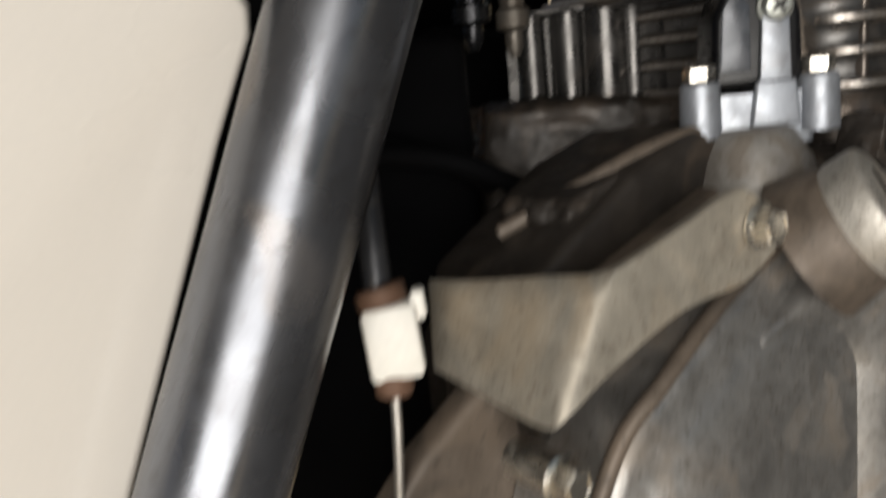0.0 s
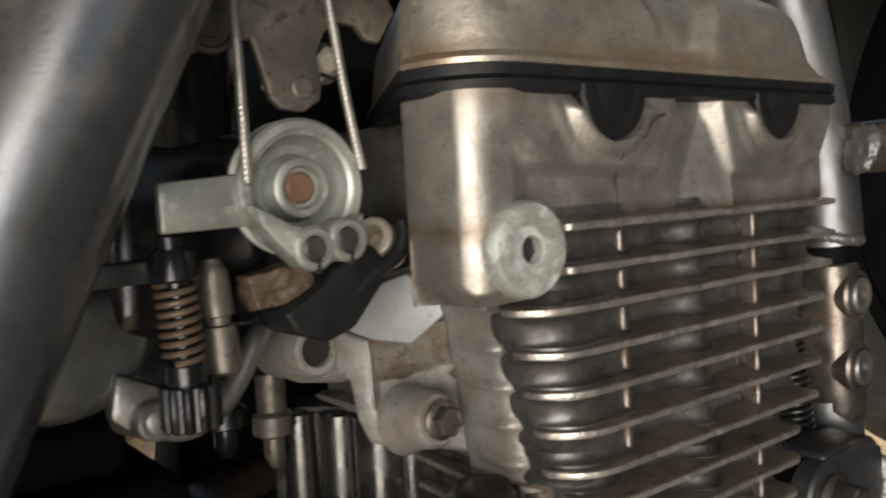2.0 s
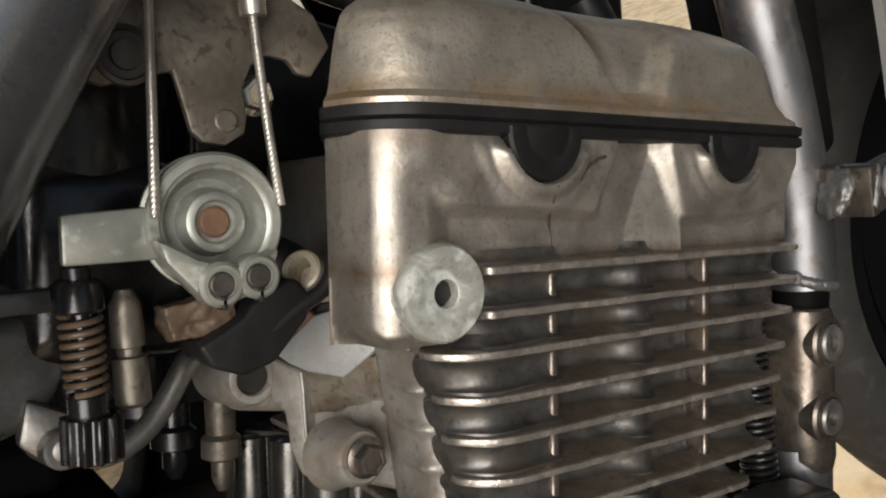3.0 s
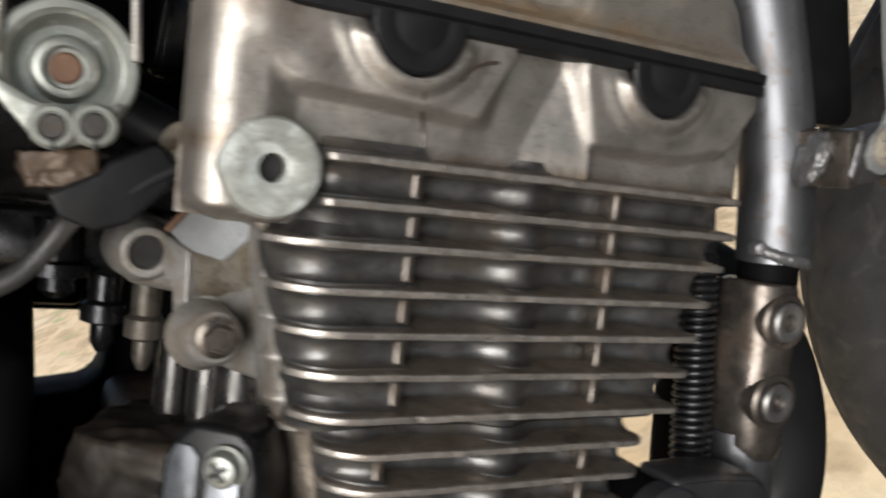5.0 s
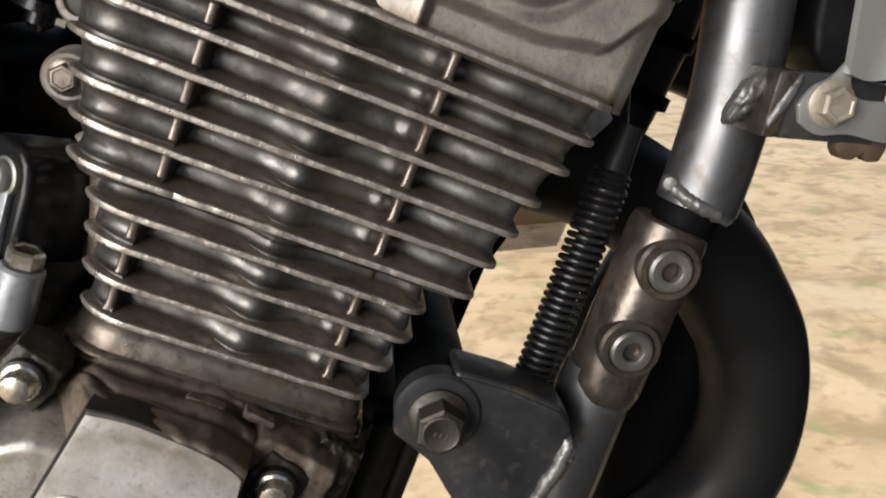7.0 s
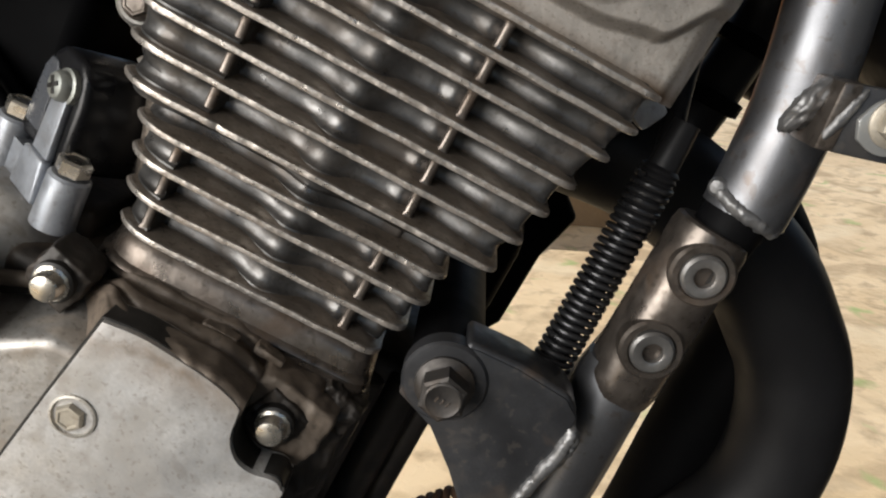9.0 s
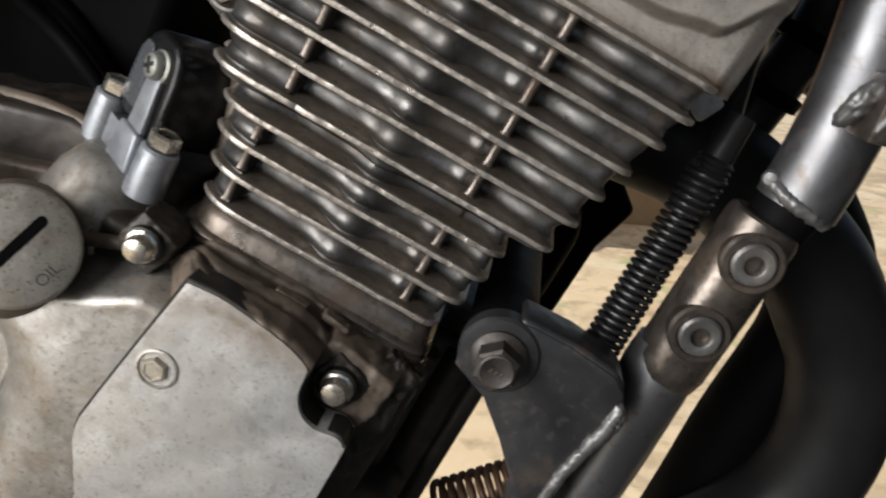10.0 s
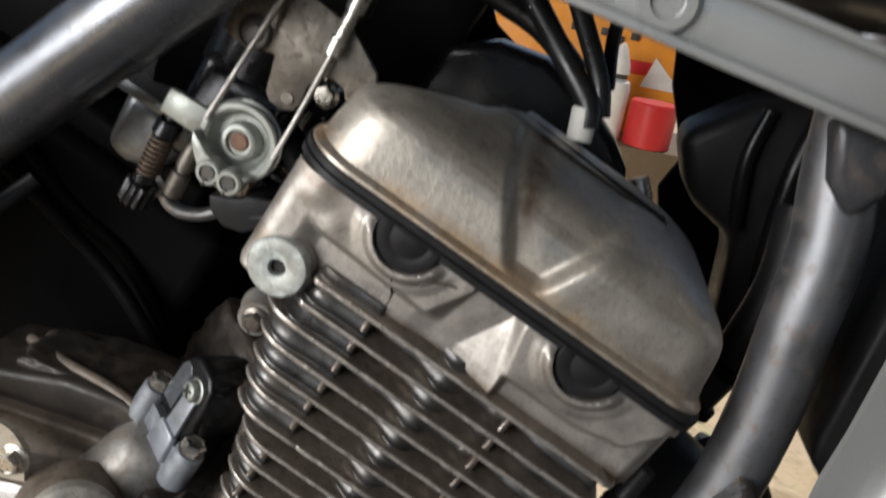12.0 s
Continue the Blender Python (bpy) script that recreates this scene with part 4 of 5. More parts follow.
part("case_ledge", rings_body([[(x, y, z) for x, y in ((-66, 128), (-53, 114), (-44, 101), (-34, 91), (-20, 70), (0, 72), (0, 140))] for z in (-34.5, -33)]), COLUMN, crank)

# ---- frame ----
bike_frame = thing("motorcycle_frame", (110, 25, -60), "gunmetal painted tubular steel motorcycle frame", "frame")
part("far_tube", rod((183, 200, -18), (157, 200, -250), 13, 18, 28), BRACKET, bike_frame, "dark down tube on the far side")
down = part("down_tube", sweep([(113.2, 25, 10), (111.5, 25, 25), (107.5, 25, 46), (98, 25, 75), (87.5, 25, 100), (76.5, 26, 127), (64, 28, 148), (44, 30, 185)], 12, 36), TUBE, bike_frame, "gunmetal grey bent down tube")
lower = part("lower_tube", sweep([(108.5, 25, -46), (110.5, 25, -64), (113, 25, -100), (114, 26, -160), (110, 28, -240)], 11.8, 36, radius=lambda t: 0.92 + 0.08 * step(0, 0.12, t)), TUBE, bike_frame)
clamp = part("clamp_sleeve", merge(rings_body([[(x + (z + 25) * -0.04, y, z) for x, y in rounded(98.6 + i, 121.5 - i, 12.5 + i * 0.8, 38 - i, (8.5, 11.4, 11, 11), 8)] for z, i in ((-57, 2.6), (-54.5, 0.8), (-50, 0), (-1, 0), (2.2, 0.5), (3.0, 1.4))])),
             CLAMP, bike_frame, "stained steel clamp with two socket bolts")
for x, z in ((108.8, -8.6), (108.9, -34.6)):
    part("washer_seat", lathe((x, 18, z), OUT, [(0, 9.6), (5.2, 9.4), (6.2, 8.6), (6.2, 7.0), (5.4, 6.6), (4.6, 0.1)], 44), CLAMP, clamp)
    part("socket_bolt", sockethead((x, 13.8, z), OUT, 6.4, 3.6, 3.0), CARB, clamp, "socket head bolt")
    part("socket", lathe((x, 13.8, z), OUT, [(0, 3.1), (1.2, 3.1)], flat=6), BLACK, clamp)


def weld(points, r, parent, seed=1):
    path = smooth_path(points, 14)
    wave = [p + Vector((0.5 * noise.noise(p * 0.22 + Vector((seed, 0, 0))), 0.2 * noise.noise(p * 0.3), 0.5 * noise.noise(p * 0.22 + Vector((0, seed, 0))))) * r * 0.5 for p in path]
    bm = sweep(wave, r, 16, raw=True, radius=lambda t: (1 - 0.6 * step(0.9, 1, t)) * (0.4 + 0.6 * step(0, 0.1, t)) * (1 + 0.22 * noise.noise(Vector((t * len(path) * 0.12, seed, 0)))))
    for v in bm.verts:
        v.co += Vector((noise.noise(v.co * 0.7), 0.5 * noise.noise(v.co * 0.7 + Vector((9, 0, 0))), noise.noise(v.co * 0.7 + Vector((0, 9, 0))))) * r * 0.32
    return part("weld_bead", bm, WELD, parent, "lumpy weld bead", 70)


part("weld_drop", lathe((100.6, 19.4, 13.6), (-0.5, -1, 0), [(-3, 3.0), (0, 2.6), (1.2, 1.8), (1.7, 0.2)], 20), WELD, down)
weld([(101.8, 21, 13.4), (104, 16.6, 12.0), (110, 14.4, 11.0), (117, 15.2, 10.6), (121.4, 19.5, 10.6)], 2.0, down, 3)
# added rod: its near-black colour is the shade in the gap
part("tube_pin", rod((112.5, 25, 18), (111.5, 25, -4), 9.6, seg=28), BLACK_SHADE, bike_frame, "near-black rod added as the shade in the gap below the down tube")
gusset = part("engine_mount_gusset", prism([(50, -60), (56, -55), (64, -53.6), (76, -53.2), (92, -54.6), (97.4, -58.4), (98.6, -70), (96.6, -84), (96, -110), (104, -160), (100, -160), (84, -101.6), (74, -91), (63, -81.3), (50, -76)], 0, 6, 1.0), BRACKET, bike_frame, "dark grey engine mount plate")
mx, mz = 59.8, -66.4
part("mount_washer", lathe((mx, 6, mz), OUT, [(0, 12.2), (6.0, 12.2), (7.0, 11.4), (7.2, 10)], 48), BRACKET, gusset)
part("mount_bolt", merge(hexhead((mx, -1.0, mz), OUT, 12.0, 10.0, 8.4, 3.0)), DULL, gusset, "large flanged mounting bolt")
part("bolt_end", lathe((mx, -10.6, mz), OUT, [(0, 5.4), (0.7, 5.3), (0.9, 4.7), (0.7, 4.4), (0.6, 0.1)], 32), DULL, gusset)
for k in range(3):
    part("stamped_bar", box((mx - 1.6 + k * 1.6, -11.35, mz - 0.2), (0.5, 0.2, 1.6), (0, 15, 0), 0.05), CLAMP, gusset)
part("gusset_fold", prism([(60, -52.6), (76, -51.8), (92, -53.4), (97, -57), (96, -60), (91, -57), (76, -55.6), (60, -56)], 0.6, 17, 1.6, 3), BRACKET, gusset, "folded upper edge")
# lug far darker than the casting: the recess shade is in its colour
part("mount_lug", rod((mx, 5, mz), (mx, 90, mz), 11, seg=32), BLACK_SHADE, engine)
weld([(97.6, 3, -60.5), (98.6, 0.6, -64.5), (98.6, 0.2, -70), (97.4, 0.2, -80), (95.8, 0.4, -92), (96.4, 1, -106), (99, 2, -128), (102, 4, -150)], 2.1, gusset, 5)
weld([(99, 2.4, -63), (100.6, 1.4, -66), (100.2, 1.4, -72), (98.4, 1.4, -79)], 1.7, gusset, 9)
side_bracket = part("shroud_bracket", prism([(107.6, 52.4), (118, 55.6), (132, 58), (136, 43), (127, 40.4), (110.4, 35.6)], -3.6, 0, 0.8), BRACKET, bike_frame, "dark grey welded shroud bracket")
# brown edge, made paler than the bracket in place of light on it
part("bracket_web", prism([(103.4, 51), (108, 52.8), (110.8, 35.8), (106.4, 34.4)], -4.4, 18, 0.9), CLAMP, side_bracket, "brown folded edge of the bracket, its lit paleness in the colour")
def weld_clod(c, size, rot, parent, seed):
    """A lump of spattered weld with craters."""
    bm = bmesh.new()
    bmesh.ops.create_uvsphere(bm, u_segments=36, v_segments=28, radius=1)
    for v in bm.verts:
        p = Vector((v.co.x * size[0], v.co.y * size[1], v.co.z * size[2]))
        n = noise.noise(p * 0.35 + Vector((seed, 0, 0))) * 0.5 + noise.noise(p * 0.8 + Vector((0, seed, 0))) * 0.35
        v.co = p * (1 + 0.42 * n)
    bm.transform(pose(*c, *rot))
    return part("weld_bead", bm, WELD, parent, "lumpy spattered weld", 80)


weld_clod((104.2, 8.0, 43.0), (3.4, 8.4, 8.6), (0, 12, -24), side_bracket, 3)
weld_clod((108.0, -3.6, 44.0), (1.5, 1.6, 8.2), (0, 10, 0), side_bracket, 8)
tab = part("shroud_tab", prism([(p.x, p.z) for p in smooth_path([(111, 0, 45), (112.6, 0, 50.4), (116, 0, 54.4), (118.6, 0, 60.4), (121, 0, 55), (125.6, 0, 52), (138, 0, 55), (139, 0, 45.6), (127, 0, 43), (119.4, 0, 40), (113.4, 0, 41)], 4)], -5.6, -3.8, 0.5), SHROUD, side_bracket, "silver shroud tab with a pointed ear")
part("torn_grommet", prism([(126, 43), (140, 46.6), (140, 40), (136.6, 38.6), (135, 40.4), (132.6, 37.6), (129, 37), (127, 39)], -3.4, 1.6, 0.8), GRIME, side_bracket, "torn brown grommet")
part("bracket_bolt", hexhead((118.6, -5.8, 48.2), OUT, 8, 5.0, 6.0, 1.4), STEEL, side_bracket)
spine = part("seat_tube", sweep([(-275, 22, -225), (-260.6, 21.6, -190), (-234.2, 19.6, -130), (-212.2, 18, -80), (-190.6, 16.4, -30), (-167.1, 14.1, 20), (-148.1, 12, 60), (-130.7, 10.3, 95), (-112, 9, 128), (-80, 8, 165)], 15, 44),
             SATIN, bike_frame, "thick gunmetal frame tube with rust spots")
rail = part("tank_rail", prism([(-70, 136), (95, 172.5), (95, 192), (-70, 155.5)], 5, 8, 1.2), SHROUD, bike_frame, "silver-grey pressed steel rail")
part("rail_flange", prism([(-70, 134.5), (95, 171), (95, 174.5), (-70, 138)], -1, 26, 1.4), SHROUD, rail)
part("rail_flange", prism([(-70, 154), (95, 190.5), (95, 193.5), (-70, 157)], -1, 26, 1.2), SHROUD, rail)
part("rail_boss", lathe((-14, 8, 158), OUT, [(0, 9), (4.5, 9), (5.5, 8), (5.5, 5), (4.0, 4.5), (4.0, 0.1)], 32), SHROUD, rail)
part("neck_gusset", prism([(46, 160), (74, 168), (74, 150), (70, 138), (58, 144)], 12, 34, 4, 3), BRACKET, bike_frame)

# ---- exhaust ----
exhaust = thing("exhaust_pipe", (150, 70, -60), "black painted exhaust header pipe with a tight bend", "exhaust pipe")
part("header_pipe", sweep([(66, 95, -2), (100, 95, 1), (136, 95, -5), (160, 95, -13), (178, 95, -25), (195, 95, -40), (208, 95, -63), (214, 95, -88), (211, 94, -110), (197, 92, -140), (170, 88, -170), (130, 84, -202), (80, 80, -236)], 21.5, 48), EXHAUST, exhaust)

part("inner_pipe", sweep([(150, 128, 6), (178, 128, -14), (189, 128, -40), (192, 128, -62), (194, 128, -98), (199, 128, -140), (204, 128, -190)], 20, 32), BLACK_SHADE, exhaust, "black inner pipe")

# ---- spring-guarded hose ----
hose = thing("spring_guarded_hose", (92, 41, -30), "black hose in a coiled spring guard beside the cylinder", "hose")
H0, H1 = Vector((88.5, 32, 6)), Vector((91, 26, -68))
part("inner_hose", sweep([(80, 62, 60), (84, 48, 34), (87.4, 37, 16), H0, H0.lerp(H1, 0.5), H1, (93, 26, -90)], 3.6, 18), RUBBER, hose)
part("guard_spring", coil(H0, H1, 5.6, 0.95, 30, 20, 10), SPRING, hose, "black coiled spring guard")
up = (H0 - H1).normalized()
part("bellows", lathe(H0 - up * 16, up, [(d * 0.9, (6.4 - 0.02 * d) * (1.0 if d % 2 else 0.88)) for d in range(1, 22)] + [(20, 4.8), (25, 4.4), (34, 4.0)], 28), RUBBER, hose, "ribbed black rubber bellows")
part("upper_hose", sweep([(108, 100, 20), (109, 100, 34), (109.5, 100, 50), (109, 100, 66), (104, 104, 96), (92, 112, 126)], 9.5, 24, 8), RUBBER, hose, "thick black hose behind the head")
for z in (30, 52):
    part("hose_clip", lathe((109, 100, z), (0, 0, 1), [(0, 9.8), (0.6, 12.0), (5.4, 12.0), (6, 9.8)], 24), BLACK_SHADE, hose)
part("lower_spring", coil((82, 52, -158), (102, 50, -130), 8.2, 1.4, 9, 18), RUST, hose, "short brown coil spring")
part("clip", box((74, 30, 22), (9, 10, 9), (0, 25, 0), 1.5), BLOCK, hose)

# ---- front wheel, turned in its fork ----
wheel = thing("front_wheel", (0, 0, 0), "motorcycle front wheel with a worn grooved black tyre", "wheel", m=pose(0.585, 0.07, 0.30, 0, 0, -30))


def tyre_mesh():
    bm = bmesh.new()
    n, q = 180, 28
    vs = []
    for i in range(n):
        a = 2 * math.pi * i / n
        sec = []
        for k in range(q + 1):
            b = radians(-118 + 236 * k / q)
            r = 262 + 38 * math.cos(b)
            side = b / radians(70)
            if abs(side) < 1:
                wave = math.sin(a * 44 + 5.0 * abs(side))
                r -= 5.0 * step(0.55, 0.75, wave) * step(0.12, 0.3, abs(side)) * (1 - step(0.8, 0.95, abs(side)))
                r -= 2.5 * (1 - step(0.02, 0.06, abs(side)))
            sec.append(bm.verts.new((math.cos(a) * r, 42 * math.sin(b), math.sin(a) * r)))
        vs.append(sec)
    for i in range(n):
        for k in range(q):
            bm.faces.new((vs[i][k], vs[i][k + 1], vs[(i + 1) % n][k + 1], vs[(i + 1) % n][k]))
        bm.faces.new((vs[i][q], vs[i][0], vs[(i + 1) % n][0], vs[(i + 1) % n][q]))
    return bm


part("tyre", tyre_mesh(), TYRE, wheel, "black tyre with slanted grooves")
part("rim", rings_body([[(math.cos(2 * math.pi * i / 90) * r, y, math.sin(2 * math.pi * i / 90) * r) for i in range(90)] for y, r in ((-24, 238), (-24, 228), (-12, 220), (12, 220), (24, 228), (24, 238))], cap=False), BLACK_SHADE, wheel, "black rim")
# added disc that keeps the middle of the wheel dark
part("drum_cover", lathe((0, -8, 0), (0, 1, 0), [(0, 60), (2, 222), (14, 222), (16, 60)], 64), BLACK_SHADE, wheel, "matt black disc added to darken the middle of the wheel")
part("hub", lathe((0, -45, 0), (0, 1, 0), [(0, 20), (8, 60), (82, 60), (90, 20)], 40), CAST, wheel)
for i in range(18):
    a = 2 * math.pi * i / 18
    part("spoke", rod((math.cos(a + 0.3) * 55, 20 if i % 2 else -20, math.sin(a + 0.3) * 55), (math.cos(a) * 226, 0, math.sin(a) * 226), 2.0, seg=8), BRIGHT, wheel)

# ---- tank shroud and black block ahead of the down tube ----
shroud = thing("tank_shroud", (170, -6, 110), "silver-grey painted plastic tank shroud", "shroud")


def shroud_mesh():
    rows = [(300, 60, 300), (200, 80, 300), (125, 96, 300), (108, 101.5, 300), (91, 107, 300), (74, 111.6, 300), (63, 115.6, 300), (56, 118.2, 300)]
    bm = bmesh.new()
    grid = []
    for z, xa, xb in rows:
        line = []
        for k in range(31):
            x = xa + (xb - xa) * (k / 30) ** 1.6
            low = 10 * step(122, 140, x) * (1 - step(56, 75, z))
            y = -8 - 9 * step(125, 137, x) + 6 * step(140, 200, x) + 0.03 * (x - xa)
            line.append((x, y, z + low))
        grid.append(line)
    for back in (0, 3):
        vs = [[bm.verts.new((x, y + back, z)) for x, y, z in line] for line in grid]
        for u, v in zip(vs, vs[1:]):
            for k in range(30):
                bm.faces.new((u[k], u[k + 1], v[k + 1], v[k]))
        if back:
            loop0, loop1 = first, vs
            for k in range(30):
                bm.faces.new((loop0[-1][k], loop0[-1][k + 1], loop1[-1][k + 1], loop1[-1][k]))
            for j in range(len(rows) - 1):
                bm.faces.new((loop0[j][0], loop0[j + 1][0], loop1[j + 1][0], loop1[j][0]))
        first = vs
    return bm


part("panel", shroud_mesh(), SHROUD, shroud)
part("stiffening_rib", sweep([(172, -12, 72), (180, -12, 120), (188, -12, 200), (194, -12, 290)], 3.0, 14, 6), SHROUD, shroud)
pad = thing("rubber_block", (150, 50, 90), "black rubber block behind the down tube", "rubber block")
part("block", prism([(96, 170), (112, 120), (128, 70), (132, 62), (140, 58.4), (156, 59), (160, 64), (150, 100), (130, 170)], 38, 76, 4, 3), RUBBER, pad)

# ---- carburettor ----
carb = thing("carburettor", (-115, 50, 20), "motorcycle carburettor with a cable-driven throttle pulley", "carburettor")
PC = Vector((-102.0, 26.5, 38.8))
pulley = part("throttle_pulley", lathe(PC + Vector((0, 6, 0)), OUT, [(0, 13.4), (1.2, 14.6), (2.2, 14.6), (3.0, 12.6), (4.6, 12.6), (5.4, 14.6), (7.0, 14.6), (7.8, 13.9), (7.8, 12.3), (7.3, 12.0), (6.8, 11.2), (3.0, 10.0), (2.2, 9.2), (2.2, 7.4), (4.4, 6.8), (6.6, 6.3), (7.0, 5.6), (7.0, 4.7), (5.4, 4.2), (5.0, 0.1)], 64), ZINC, carb, "grey zinc-plated throttle pulley")
part("pulley_tail", prism([(-116.3, 36), (-114.5, 31), (-108.5, 24.5), (-106, 22.5), (-101, 22.2), (-96, 23.8), (-92.6, 26.5), (-90.5, 33), (-96, 30.5), (-102, 29.8), (-108, 31.5)], 19.4, 26.5, 1.2), ZINC, pulley)
part("spindle_end", lathe(PC + Vector((0, 4, 0)), OUT, [(0, 3.4), (3.6, 3.4), (4.2, 2.8), (4.2, 0.1)], 32), RUST, pulley, "rusty brown spindle end")
for x, z in ((-103.9, 26.2), (-96.0, 27.4)):
    part("cable_eye", lathe((x, 24, z), OUT, [(0, 4.7), (5.4, 4.7), (6.2, 4.0), (6.2, 3.1), (5.4, 2.9), (5.4, 0.1)], 40), ZINC, pulley)
    part("nipple", lathe((x, 19, z), OUT, [(0, 2.7), (0.5, 2.7), (0.9, 2.2)], 32), DULL, pulley)
    part("eye_slot", box((x + 0.3, 19.6, z - 3.8), (1.1, 3.6, 2.8), (0, 0, 0), 0.2), BLACK, pulley)
part("stop_arm", prism([(-132, 41), (-114, 42.3), (-113, 31.5), (-132, 31)], 26.5, 29.5, 0.8), ZINC, carb)
part("stop_screw", merge(rod((-128.6, 33, 31), (-128.4, 33, 27), 2.8), lathe((-128.3, 33, 28), (0.02, 0, -1), [(0, 4.2), (0.8, 4.8), (6.0, 5.0), (6.6, 4.4)], 32),
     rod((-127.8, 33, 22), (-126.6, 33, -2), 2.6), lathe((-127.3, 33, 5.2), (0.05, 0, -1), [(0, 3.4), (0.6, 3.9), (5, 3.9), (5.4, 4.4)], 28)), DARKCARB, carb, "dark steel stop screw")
part("stop_spring", coil((-128.0, 33, 21.4), (-127.2, 33, 5.4), 3.7, 0.7, 8, 18), GRIME, carb, "coiled brown steel spring")
knob_out = [(-126.6 + (6.2 if k % 4 < 2 else 5.2) * math.cos(k * math.pi / 24), 33 + (6.2 if k % 4 < 2 else 5.2) * math.sin(k * math.pi / 24)) for k in range(48)]
part("knurled_knob", prism(knob_out, -8.6, 0.6, 0.3, 1, axis="z"), DARKCARB, carb, "dark knurled knob")
part("idle_jet", merge(lathe((-118.2, 38, 25), (0.05, 0, -1), [(0, 1.8), (1.5, 2.4), (3, 3.3), (12, 3.5), (12.4, 2.6), (14, 2.6), (14.4, 3.7), (24, 3.8), (25, 2.8)], 28)), LEVER, carb, "turned alloy idle jet")
part("float_bowl", merge(prism([(-156, 20), (-128, 21), (-126, 6), (-133, -5), (-144, -9), (-155, -7)], 52, 100, 6, 4), prism([(-158, 24.5), (-124, 25.5), (-124, 20.5), (-158, 19.5)], 47, 104, 1)), BOWL, carb, "dark alloy float bowl")
# body darker than its alloy: the shade behind the pulley is in the colour
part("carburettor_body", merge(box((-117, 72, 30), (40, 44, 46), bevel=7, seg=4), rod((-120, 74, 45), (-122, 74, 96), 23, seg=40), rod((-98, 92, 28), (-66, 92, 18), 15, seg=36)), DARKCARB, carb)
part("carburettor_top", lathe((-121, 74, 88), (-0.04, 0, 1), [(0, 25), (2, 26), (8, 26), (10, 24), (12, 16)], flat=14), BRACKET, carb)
part("fuel_pipe", lathe((-66, 48, 21.5), (-10.5, -8, 5), [(0, 4.6), (9, 4.8), (10, 5.2), (14, 5.2), (14.6, 4.6), (14.6, 3.0), (13.6, 2.7), (8, 2.7), (8, 0.1)], 32), STEEL, carb, "pale brass-brown fuel pipe end")
part("choke_lever", sweep([(-131, 60, -4), (-125, 59, -13), (-118, 59, -15.2), (-110, 60, -12), (-104, 61, -6), (-98.5, 62, 2.4), (-94, 66, 6)], 2.9, 14, 6), CARB, carb, "curved dull alloy lever")
part("drain_screw", merge(rod((-131, 62, -10), (-129.6, 45, -9), 4.6, 4.2), lathe((-129.5, 45.4, -9), OUT, [(0, 2.6), (0.6, 2.6), (0.9, 2.0)], 20)), CARB, carb)
part("bowl_lug", prism([(-136, 2), (-124, -4), (-123, -10), (-130, -15), (-138, -8)], 50, 56, 1.5, 2), CARB, carb)
part("cable_lever", prism([(-128, 68), (-122, 66.5), (-108, 70.5), (-104.5, 58), (-102, 55.8), (-97, 55.2), (-92.5, 58), (-91.8, 62), (-92.8, 68), (-90.5, 73), (-87, 75.5), (-82, 75), (-79.5, 72), (-76, 71.5), (-71, 79), (-75, 86), (-90, 94), (-128, 96)], 32, 34.5, 0.7), LEVER, carb, "stained steel cable bracket")
part("bracket_washer", lathe((-117.5, 33, 73), OUT, [(0, 6.4), (1.6, 6.2), (1.8, 5.2), (1.2, 4.8), (1.2, 3.2), (2.2, 3.0), (2.2, 0.1)], 36), DULL, carb)
part("rivet", lathe((-96.8, 33, 60.6), OUT, [(0, 2.7), (1.2, 2.6), (1.5, 2.2), (1.5, 0.1)], 32), LEVER, carb)
part("lever_bolt", merge(hexhead((-87.2, 40, 67.5), OUT, 7, 4, 4.8), rod((-87.2, 66, 67.5), (-87.2, 40, 67.5), 4)), BRIGHT, carb)
part("boot", prism([(-93.5, 17), (-91.5, 19.8), (-82, 25.2), (-79.5, 24.6), (-76.5, 20.6), (-77.6, 15.4), (-86, 6.0), (-93.5, 3.6), (-101, 6.4), (-104, 11.5), (-98, 14.5)], 34, 52, 3.6, 5), RUBBER, carb, "black rubber boot")
part("boot_lip", sweep([(-70.0, 36, 29.5), (-70.4, 35, 25.9), (-73.3, 35, 21.6), (-80.1, 35.5, 17.6), (-87.5, 36, 12.2)], 2.0, 12), RUBBER, carb)
part("fuel_hose", sweep([(-69.5, 52.5, 24), (-78, 56, 29), (-90, 64, 34), (-104, 76, 34)], 6.4, 18), RUBBER, carb, "black fuel hose")
part("grimy_link", caked((-101, 43.5, 17), (17, 9, 9), (0, -8, 0), 1.1, 31), GRIME, carb, "greasy brown link", 80)


def rope(points, r, strands=6, lay=7.0):
    """A laid wire rope: one body with a fluted section that turns along its path."""
    path = smooth_path(points, 60)
    bm = bmesh.new()
    a, b, w = frame_of(path[-1] - path[0])
    rings, run = [], 0.0
    for i, p in enumerate(path):
        run += (p - path[i - 1]).length if i else 0
        ring = []
        for k in range(36):
            ang = 2 * math.pi * k / 36
            s = r * (0.84 + 0.20 * abs(math.cos(strands / 2 * (ang - run / lay * 2 * math.pi))))
            ring.append(bm.verts.new(p + (a * math.cos(ang) + b * math.sin(ang)) * s))
        rings.append(ring)
    for u, v in zip(rings, rings[1:]):
        for k in range(36):
            j = (k + 1) % 36
            bm.faces.new((u[k], u[j], v[j], v[k]))
    bm.faces.new(rings[0][::-1]), bm.faces.new(rings[-1])
    return bm


